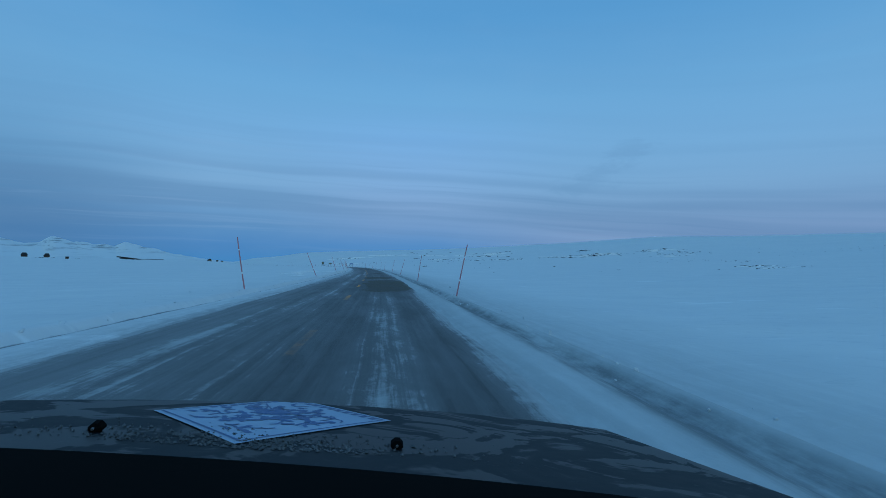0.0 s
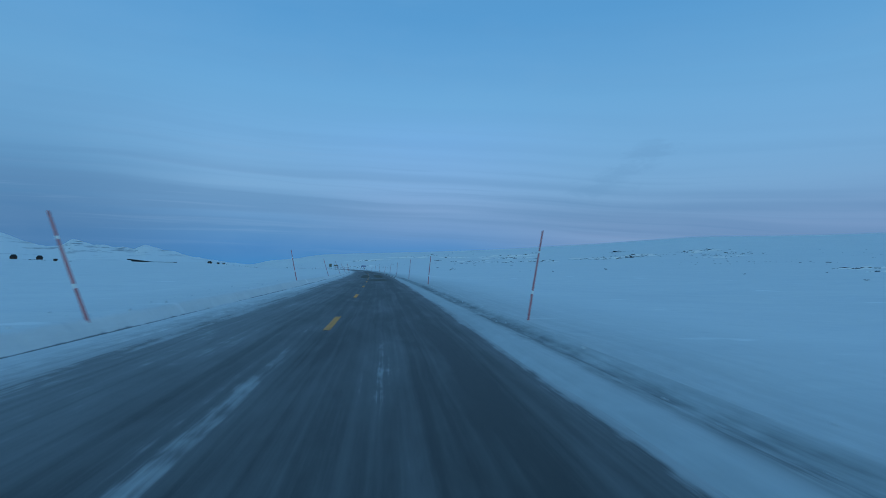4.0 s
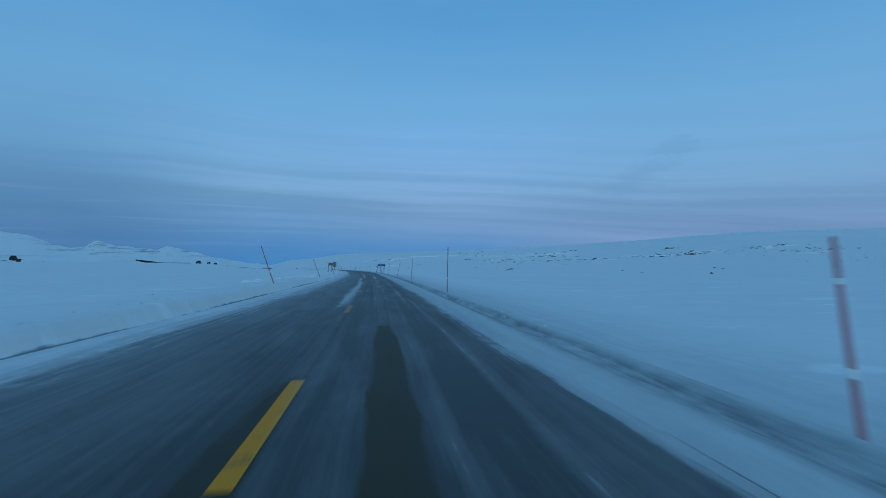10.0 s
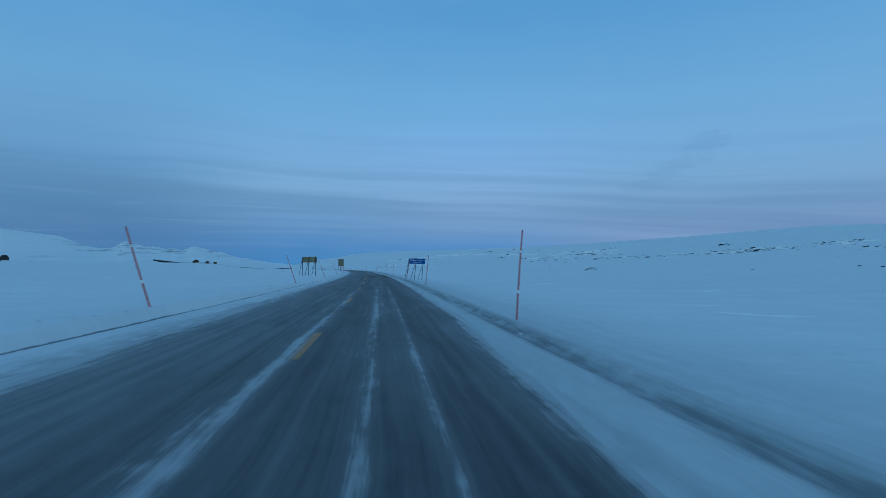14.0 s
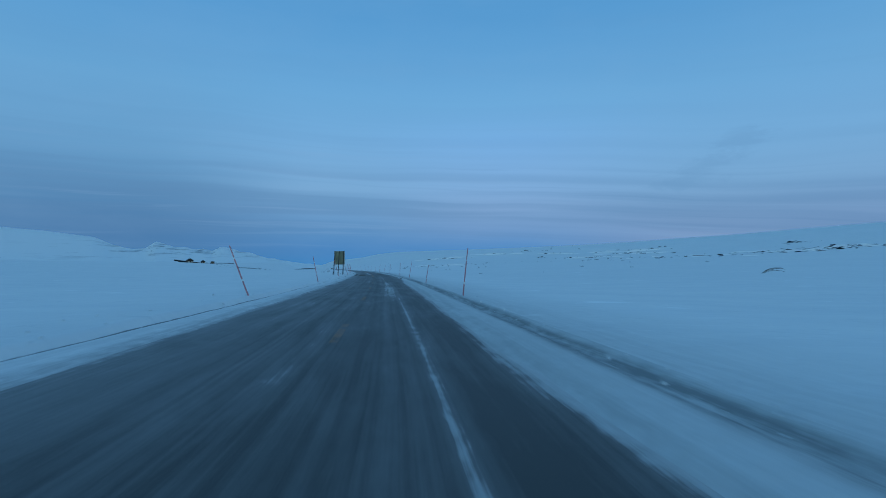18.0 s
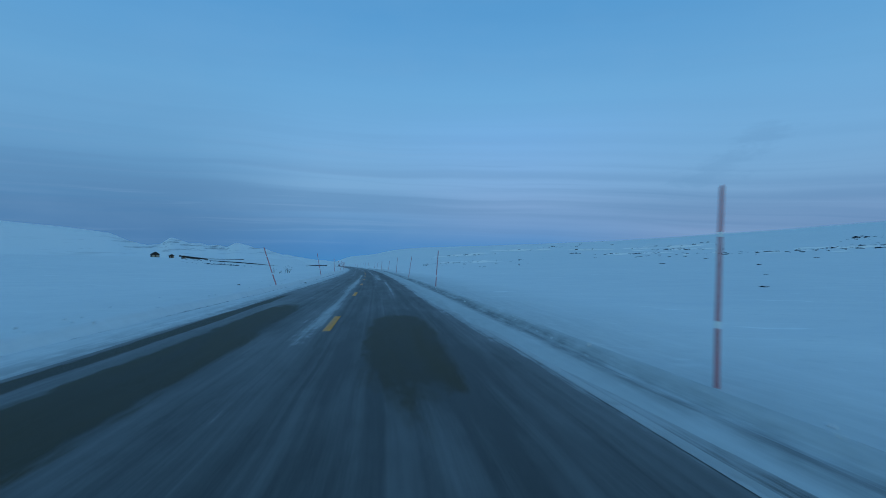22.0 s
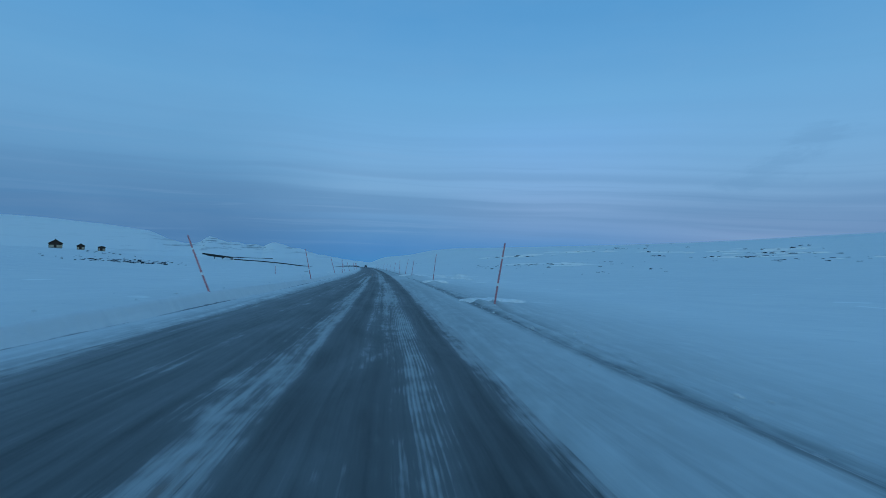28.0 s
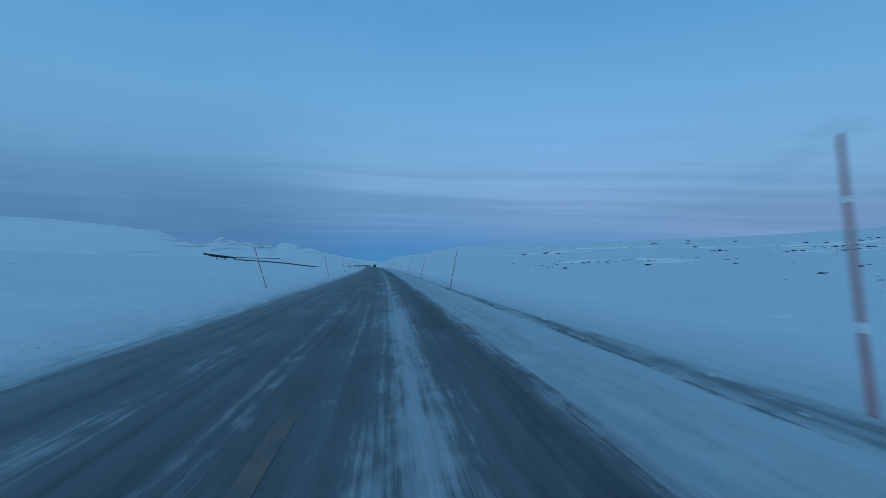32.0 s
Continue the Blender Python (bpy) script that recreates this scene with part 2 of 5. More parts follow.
    base = N.mix(N.math("MULTIPLY", spray_shade, N.math("ADD", 0.55, N.math("MULTIPLY", drift, 0.6))), base, (0.47, 0.50, 0.50, 1))
    dark_mark = N.node("ShaderNodeAttribute")
    dark_mark.attribute_name = "verge_dark"
    grit_shade = N.math("ADD", grit_shade, N.ramp(N.math("ADD", dark_mark.outputs["Fac"], N.math("SUBTRACT", mottle, 0.5)), [(0.35, 0.0), (0.6, 0.9)]), clamp=True)
    base = N.mix(N.math("MULTIPLY", grit_shade, 0.88), base, (0.13, 0.145, 0.15, 1))
    N.put(b.inputs["Base Color"], base)
    b.inputs["Roughness"].default_value = 0.75
    b.inputs["Specular IOR Level"].default_value = 0.25
    bn = N.node("ShaderNodeBump")
    bn.inputs["Strength"].default_value, bn.inputs["Distance"].default_value = 0.6, 0.10
    N.put(bn.inputs["Height"], N.math("ADD", N.math("MULTIPLY", drift, 0.7), N.math("ADD", N.math("MULTIPLY", fine, 0.26), N.math("MULTIPLY", cut, 0.30))))
    N.put(b.inputs["Normal"], bn.outputs[0])
    return m


def road_shader(name, paint=None, wear=0.5):
    """Asphalt under a grey film and blown snow; with paint, a worn marking under the same snow."""
    m, N, b = material(name)
    us, ul, _ = uv_of(N)
    co = N.node("ShaderNodeTexCoord").outputs["Object"]
    lay = {}
    for key in ("snow_cover", "bare", "tyre_ribs", "film", "iced"):
        n = N.node("ShaderNodeAttribute")
        n.attribute_name = key
        lay[key] = n.outputs["Fac"]
    sway = N.math("SUBTRACT", N.noise(N.comb(N.math("MULTIPLY", us, 0.16), 0.0, 0.0), 1.0, 2.0), 0.5)
    across = N.math("ADD", ul, N.math("MULTIPLY", sway, 0.22))
    long_streak = N.noise(N.comb(N.math("MULTIPLY", us, 0.035), N.math("MULTIPLY", across, 4.4), 3.0), 1.0, 4.0, 0.62, 0.25)
    fine_streak = N.noise(N.comb(N.math("MULTIPLY", us, 0.40), N.math("MULTIPLY", across, 15.0), 7.0), 1.0, 4.0, 0.70)
    lumps = N.noise(N.comb(N.math("MULTIPLY", us, 1.25), N.math("MULTIPLY", across, 4.2), 1.0), 1.0, 7.0, 0.76, 0.9)
    patches = N.noise(N.comb(N.math("MULTIPLY", us, 0.22), N.math("MULTIPLY", across, 1.1), 5.0), 1.0, 4.0, 0.62, 0.4)
    ripple = N.noise(N.comb(N.math("MULTIPLY", us, 2.6), N.math("MULTIPLY", across, 2.0), 11.0), 1.0, 5.0, 0.72, 0.6)
    v = lay["snow_cover"]
    for tex, amount in ((long_streak, 0.80), (fine_streak, 0.42), (lumps, 0.62), (patches, 0.60), (ripple, 0.42)):
        v = N.math("ADD", v, N.math("MULTIPLY", N.math("SUBTRACT", tex, 0.5), amount))
    rib_wave = N.math("SINE", N.math("MULTIPLY", N.math("ADD", ul, N.math("MULTIPLY", sway, 0.10)), 132.0))
    v = N.math("ADD", v, N.math("MULTIPLY", N.math("MULTIPLY", rib_wave, lay["tyre_ribs"]), 0.075))
    snow = N.ramp(v, [(0.37, 0.0), (0.48, 0.42), (0.58, 0.70), (0.85, 1.0)])
    # the bare places have ragged outlines
    ragged = N.math("ADD", N.math("MULTIPLY", N.math("SUBTRACT", lumps, 0.5), 0.8), N.math("MULTIPLY", N.math("SUBTRACT", patches, 0.5), 1.8))
    bare = N.ramp(N.math("ADD", lay["bare"], ragged), [(0.38, 0.0), (0.66, 1.0)])
    bare = N.math("MULTIPLY", bare, N.ramp(lay["bare"], [(0.05, 0.0), (0.3, 1.0)]))
    film = N.math("ADD", lay["film"], N.math("MULTIPLY", N.math("SUBTRACT", patches, 0.5), 0.8))
    film = N.math("ADD", film, N.math("MULTIPLY", N.math("SUBTRACT", long_streak, 0.5), 0.7))
    film = N.math("ADD", film, N.math("MULTIPLY", N.math("SUBTRACT", v, 0.2), 0.40), clamp=True)
    film = N.math("MULTIPLY", film, N.math("SUBTRACT", 1.0, N.math("MULTIPLY", bare, 0.88)))
    stone = N.noise(co, 55.0, 3.0, 0.7)
    if paint is None:
        dry = N.mix(N.ramp(stone, [(0.3, 0.0), (0.7, 1.0)]), (0.036, 0.037, 0.038, 1), (0.080, 0.079, 0.076, 1))
        dry = N.mix(N.math("MULTIPLY", bare, N.ramp(patches, [(0.35, 0.45), (0.6, 0.95)])), dry, (0.060, 0.045, 0.021, 1))
    else:
        n1, n2 = N.noise(co, 2.2, 5.0, 0.65), N.noise(co, 24.0, 3.0)
        gone = N.ramp(N.math("ADD", N.math("MULTIPLY", n1, 0.7), N.math("MULTIPLY", n2, 0.3)), [(wear, 0.0), (wear + 0.14, 1.0)])
        gone = N.math("MAXIMUM", gone, N.math("MULTIPLY", lay["iced"], N.ramp(n1, [(0.40, 0.80), (0.62, 1.0)])))
        dry = N.mix(gone, (*paint, 1), (0.058, 0.057, 0.056, 1))
    col = N.mix(film, dry, (0.25, 0.255, 0.255, 1))
    col = N.mix(N.math("MULTIPLY", snow, 0.92), col, (0.54, 0.55, 0.55, 1))
    N.put(b.inputs["Base Color"], col)
    N.put(b.inputs["Roughness"], N.math("ADD", 0.56, N.math("MULTIPLY", snow, 0.24)))
    N.put(b.inputs["Specular IOR Level"], N.math("SUBTRACT", 0.22, N.math("MULTIPLY", bare, 0.14)))
    bn = N.node("ShaderNodeBump")
    bn.inputs["Strength"].default_value, bn.inputs["Distance"].default_value = 0.7, 0.025
    N.put(bn.inputs["Height"], N.math("ADD", N.math("MULTIPLY", stone, 0.3), snow))
    N.put(b.inputs["Normal"], bn.outputs[0])
    return m


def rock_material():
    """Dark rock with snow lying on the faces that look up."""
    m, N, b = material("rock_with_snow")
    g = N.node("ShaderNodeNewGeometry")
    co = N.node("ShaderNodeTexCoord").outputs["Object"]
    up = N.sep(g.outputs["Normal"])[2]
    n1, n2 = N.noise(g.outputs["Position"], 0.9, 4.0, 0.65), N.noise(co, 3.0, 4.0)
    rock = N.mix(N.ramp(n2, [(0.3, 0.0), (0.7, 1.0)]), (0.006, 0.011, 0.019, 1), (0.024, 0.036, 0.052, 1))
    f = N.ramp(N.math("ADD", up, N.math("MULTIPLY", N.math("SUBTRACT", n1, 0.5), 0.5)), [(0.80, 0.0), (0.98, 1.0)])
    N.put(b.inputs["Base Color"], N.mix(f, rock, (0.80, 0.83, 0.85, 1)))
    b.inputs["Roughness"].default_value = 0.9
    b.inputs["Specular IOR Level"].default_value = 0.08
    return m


def mountain_material():
    """Snow on far mountains, blown off the steep faces."""
    m, N, b = material("mountain_snow")
    g = N.node("ShaderNodeNewGeometry")
    px, py, pz = N.sep(g.outputs["Position"])
    n1 = N.noise(N.comb(N.math("MULTIPLY", px, 0.006), N.math("MULTIPLY", py, 0.002), N.math("MULTIPLY", pz, 0.035)), 1.0, 6.0, 0.68)
    n2 = N.noise(g.outputs["Position"], 0.0012, 3.0)
    high = N.ramp(N.math("DIVIDE", pz, 300.0), [(0.28, 0.0), (0.48, 1.0)])
    f = N.math("MULTIPLY", N.ramp(N.math("ADD", n1, N.math("MULTIPLY", n2, 0.25)), [(0.66, 0.0), (0.74, 1.0)]), N.math("MULTIPLY", N.math("ADD", N.math("MULTIPLY", high, 0.8), 0.15), N.ramp(N.math("DIVIDE", N.math("ADD", px, 3200.0), 1000.0), [(0.3, 0.06), (0.6, 1.0)])))
    N.put(b.inputs["Base Color"], N.mix(N.math("MULTIPLY", f, 0.7), (0.80, 0.82, 0.82, 1), (0.13, 0.15, 0.18, 1)))
    b.inputs["Roughness"].default_value = 0.85
    return m


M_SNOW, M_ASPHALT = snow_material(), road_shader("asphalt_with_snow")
M_WHITE = road_shader("white_road_paint", (0.70, 0.71, 0.69), 0.56)
M_YELLOW = road_shader("yellow_road_paint", (0.85, 0.29, 0.015), 0.55)
M_RED = plain("red_plastic", (0.52, 0.19, 0.21), 0.45, grain=0.12)
M_BAND = plain("reflective_band", (0.80, 0.82, 0.82), 0.35, grain=0.05)
M_STEEL = plain("dark_steel_tube", (0.055, 0.058, 0.062), 0.55, 0.5)
M_BLUE = plain("blue_sign_face", (0.004, 0.095, 0.30), 0.4, grain=0.10, scale=6.0, bump=0.03)
M_BLUE.node_tree.nodes["Principled BSDF"].inputs["Specular IOR Level"].default_value = 0.08
M_LETTER = plain("white_lettering", (0.80, 0.82, 0.84), 0.4, grain=0.04, bump=0.0)
M_SIGNBACK = plain("weathered_aluminium_slat", (0.22, 0.21, 0.14), 0.5, 0.2, grain=0.22, scale=7.0)
M_DARKWOOD = plain("dark_stained_wood", (0.045, 0.026, 0.018), 0.8, grain=0.3, scale=9.0)
M_PALEWOOD = plain("pale_weathered_wood", (0.42, 0.36, 0.27), 0.8, grain=0.2, scale=9.0)
M_CONCRETE = plain("grey_concrete", (0.22, 0.22, 0.22), 0.85, grain=0.2, scale=2.0)
M_RAIL = plain("tarred_timber", (0.022, 0.022, 0.024), 0.85, grain=0.3, scale=2.0)
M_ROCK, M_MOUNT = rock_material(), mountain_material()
M_TWIG = plain("birch_bark", (0.055, 0.038, 0.030), 0.85, grain=0.3)


def mesh_of(name, verts, faces, mat, smooth=False):
    me = bpy.data.meshes.new(name)
    me.from_pydata(verts, [], faces)
    me.materials.append(mat)
    if smooth:
        me.polygons.foreach_set("use_smooth", np.ones(len(me.polygons), bool))
    me.update()
    return me


def give_uv(me, s, lat):
    """Stores metres along and across the road as a UV map."""
    uv = me.uv_layers.new(name="along")
    li = np.empty(len(me.loops), np.int32)
    me.loops.foreach_get("vertex_index", li)
    uv.data.foreach_set("uv", np.stack([s[li], lat[li]], -1).astype(np.float32).ravel())


# ======================================================================
# the plan: snow poles along both verges, as (along, across, foot, lean, height)
# ======================================================================
POLES_R = [(25.2, 5.39, -0.27, 0.59, 2.77), (50.1, 5.44, -0.16, 0.37, 2.51), (79.8, 5.37, -0.27, 0.78, 2.74), (110.5, 5.7, -0.18, 0.53, 2.9), (136.8, 5.28, -0.02, 0.21, 2.46), (163.3, 5.54, -0.2, 0.2, 2.7), (189.1, 5.26, -0.15, 0.21, 2.59), (216.9, 5.42, -0.18, 0.34, 2.68),
           (244.0, 5.45, -0.29, 0.6, 2.3), (270.4, 5.42, -0.16, 0.0, 2.75), (298, 5.38, -0.26, 0.22, 2.70), (322.5, 5.3, -0.1, 0.47, 2.33), (350.7, 5.53, -0.26, 0.24, 2.85), (379, 5.5, -0.3, 0.25, 2.7), (404.0, 5.57, -0.33, 0.48, 2.75), (431.8, 5.22, -0.18, 0.17, 2.34)]
POLES_R += [(458.9, 5.33, -0.33, 0.23, 2.73), (479.8, 5.18, -0.27, 0.31, 2.07), (506.9, 5.47, -0.15, 0.4, 2.58), (534.2, 5.75, -0.33, 0.16, 2.83), (562.6, 5.29, -0.19, 0.15, 2.68), (587, 5.22, -0.11, 0.39, 2.53), (612, 5.24, -0.2, 0.25, 2.7), (641, 5.45, -0.25, 0.4, 2.65),
           (668, 5.4, -0.2, 0.15, 2.75), (689.3, 5.3, 0.02, 0.36, 2.25), (718.6, 6.09, -0.13, 0.26, 2.54), (740.3, 5.5, 0.02, 0.29, 2.25), (763, 6.01, -0.14, 0.48, 2.71), (772.0, 5.35, -0.15, 0.1, 2.8), (803, 5.7, -0.45, 0.42, 2.75), (829, 5.7, -0.4, 0.5, 2.8)]
POLES_R += [(856, 5.8, -0.4, 0.55, 2.8), (882, 5.8, -0.35, 0.4, 2.7), (908, 5.8, -0.3, 0.3, 2.6), (934, 5.8, -0.3, 0.3, 2.6), (960, 5.8, -0.3, 0.4, 2.6)]
POLES_L = [(25, -5.21, 0.18, -0.48, 2.64), (51, -4.88, 0.25, -1.06, 2.56), (79.8, -4.89, 0.35, -0.79, 2.6), (106.9, -4.79, 0.33, -0.93, 2.35), (134.9, -5.17, 0.39, -0.49, 2.47), (163.7, -5.37, 0.29, -0.71, 2.43), (190.6, -5.38, 0.25, -1.05, 2.62), (217.2, -5.37, 0.23, -1.32, 2.47),
           (244.4, -5.18, 0.38, -0.33, 1.98), (270.9, -5.24, 0.48, -0.79, 2.42), (298.8, -5.28, 0.32, -0.92, 2.38), (324.7, -5.25, 0.27, -0.78, 2.17), (351, -5.26, 0.32, -0.75, 2.38), (376.5, -5.29, 0.18, -0.84, 2.4), (401.3, -5.29, 0.14, -0.91, 2.46), (430.2, -5.32, 0.13, -1.11, 2.46)]
POLES_L += [(455.3, -5.26, 0.19, -0.82, 2.31), (482.5, -5.5, 0.06, -0.54, 2.6), (507.5, -5.19, 0.19, -0.72, 2.58), (558.8, -5, 0.21, -0.73, 2.33), (586.3, -5.08, 0.25, -0.48, 2.51), (612.5, -5.16, 0.38, -0.12, 2.33), (638.2, -5.09, 0.27, -0.62, 2.29),
           (664.5, -5.16, 0.2, -0.58, 2.48), (690.6, -5.03, 0.42, -0.9, 2.11), (715.1, -4.89, 0.27, -0.54, 2.56), (740.7, -5.07, 0.3, -0.65, 2.31), (759.8, -5.35, 0.15, -0.1, 2.45), (772.2, -5.55, 0.2, -0.8, 2.4), (796.5, -5.7, 0.1, -0.78, 2.5), (825.5, -5.3, 0.1, -0.44, 2.5), (851.5, -5.2, 0.2, -0.45, 2.45)]
POLES_L += [(877, -5.4, 0.25, -0.6, 2.4), (903, -5.4, 0.25, -0.7, 2.4), (929, -5.4, 0.25, -0.7, 2.4), (955, -5.4, 0.25, -0.6, 2.4)]

# ======================================================================
# ground: one sheet of snow from the road to the horizon
# ======================================================================
NEAR = 80.0
MEAN_A = radians(9.0)


def spread(first, grow, limit):
    out, step = [0.0], first
    while out[-1] < limit:
        out.append(out[-1] + step)
        step *= grow
    return out


def vnoise(x, y, scale, seed):
    """Smooth value noise on arrays, -1 to 1."""
    u, v = x / scale + seed * 17.3, y / scale - seed * 9.1
    i, j = np.floor(u), np.floor(v)
    fu, fv = u - i, v - j
    fu, fv = fu * fu * (3 - 2 * fu), fv * fv * (3 - 2 * fv)

    def h(a, b):
        q = np.sin(a * 127.1 + b * 311.7 + seed * 74.7) * 43758.5453
        return 2 * (q - np.floor(q)) - 1

    return (h(i, j) * (1 - fu) + h(i + 1, j) * fu) * (1 - fv) + (h(i, j + 1) * (1 - fu) + h(i + 1, j + 1) * fu) * fv


def sstep(a, b, v):
    t = np.clip((v - a) / (b - a), 0, 1)
    return t * t * (3 - 2 * t)


def place(s, lat):
    x, y, a = line_at(s)
    near = np.clip(lat, -NEAR, NEAR)
    far = lat - near
    return x + np.cos(a) * near + math.cos(MEAN_A) * far, y + np.sin(a) * near + math.sin(MEAN_A) * far


# heights of the land at some places of the plan: x, y, z
LAND = [(-275, 832, 7.4), (-330, 870, 8.0), (-622, 955, 17), (-509, 856, 12), (-890, 1775, 18), (-700, 1790, 5), (-518, 1812, -8), (427, 1093, 14), (32, 784, 0.5), (395, 1550, 30), (-83, 1017, 4.0),
        (419, 545, -1), (-330, 1880, 44), (-100, 1900, 51), (150, 1880, 57), (450, 1850, 61), (800, 1750, 85), (950, 1650, 98), (1200, 1500, 92), (1500, 1000, 80), (-480, 2250, 40), (200, 1290, 18), (760, 1300, 37), (-750, 2700, 30), (-1200, 2600, 30), (-755, 1254, 15), (-690, 1320, 8)]
LAND += [(-1100, 1200, 25), (-1500, 600, 40), (-700, 300, 8), (-250, 300, -1), (200, 250, -1.5), (700, 300, 8), (1300, 500, 60), (1700, 0, 80), (-1600, 2000, 40), (0, -1400, 40), (1300, -1000, 70), (-1300, -900, 40), (0, 3400, 50), (900, 3200, 100),
         (2300, 2600, 150), (2800, 800, 140), (-2600, 3200, 40), (-3000, 1200, 60), (2600, -1400, 100), (-2600, -1200, 60)]
_rs = np.arange(-250, 1501, 125.0)
_rx, _ry, _ = line_at(_rs)
CTRL = np.array(LAND + [(float(a), float(b), 0.0) for a, b in zip(_rx, _ry)], float)


def _tps(d):
    return d * d * np.log(np.maximum(d, 1e-6))


_n = len(CTRL)
_P = CTRL[:, :2] / 1000.0
_K = _tps(np.hypot(_P[:, None, 0] - _P[None, :, 0], _P[:, None, 1] - _P[None, :, 1])) + 2e-4 * np.eye(_n)
_Q = np.concatenate([np.ones((_n, 1)), _P], 1)
_W = np.linalg.solve(np.block([[_K, _Q], [_Q.T, np.zeros((3, 3))]]), np.concatenate([CTRL[:, 2], np.zeros(3)]))


def land(x, y):
    out = _W[_n] + _W[_n + 1] * x / 1000 + _W[_n + 2] * y / 1000
    for k in range(_n):
        out = out + _W[k] * _tps(np.hypot(x / 1000 - _P[k, 0], y / 1000 - _P[k, 1]))
    return out


_pr, _pl = np.array(POLES_R), np.array(POLES_L)
# edge of the bare asphalt on the right and on the left, by metres along
EDGE_S = np.array([-40, 20, 35, 60, 80, 110, 152, 166, 236, 248, 265, 290, 335, 350, 420, 440, 480, 495, 530, 545, 600, 650, 700, 780, 900, 1500.0])
EDGE_R = np.array([3.2, 3.25, 3.55, 3.5, 3.35, 3.5, 3.55, 3.85, 3.85, 3.25, 3.3, 3.1, 3.1, 3.6, 3.75, 2.95, 3.2, 3.82, 3.82, 3.25, 3.05, 3.0, 2.9, 2.95, 3.1, 3.2])


# heaps of thrown snow: along, across, half length, half width, height
BUMPS = [(418.0, 9.0, 13.0, 3.0, -0.62), (690.2, 5.5, 1.6, 0.6, 0.14), (718.5, 6.2, 1.7, 0.7, 0.22), (740.4, 5.9, 1.8, 1.0, 0.26), (741.5, 7.6, 1.8, 1.4, 0.16), (762.7, 6.2, 1.6, 0.7, 0.18), (745.0, 8.6, 2.2, 1.6, 0.2), (611.5, 5.5, 1.6, 0.6, 0.12),
         (750.0, 5.6, 9.0, 0.5, 0.12), (316.0, -7.0, 1.8, 0.9, 0.22), (312.0, -8.4, 1.7, 0.7, 0.2), (334.0, -7.4, 1.8, 0.8, 0.22), (722.0, -6.6, 1.7, 0.8, 0.2), (757.0, -6.3, 2.0, 0.9, 0.24)]
# dark patches at the edge of the shoulder: along, across, half length, half width
DARK_PATCHES = [(733.0, 4.42, 0.9, 0.10), (728.0, 4.36, 0.75, 0.16), (725.2, 4.74, 0.8, 0.09), (723.6, 4.60, 0.7, 0.08)]


def bank_foot(s):
    """How far left of the centre line the ploughed bank starts: just short of the poles."""
    return np.clip(-np.interp(s, _pl[:, 0], _pl[:, 1]) - 0.32, 4.50, 5.00) + 0.03 * vnoise(s, s * 0, 6.0, 19)


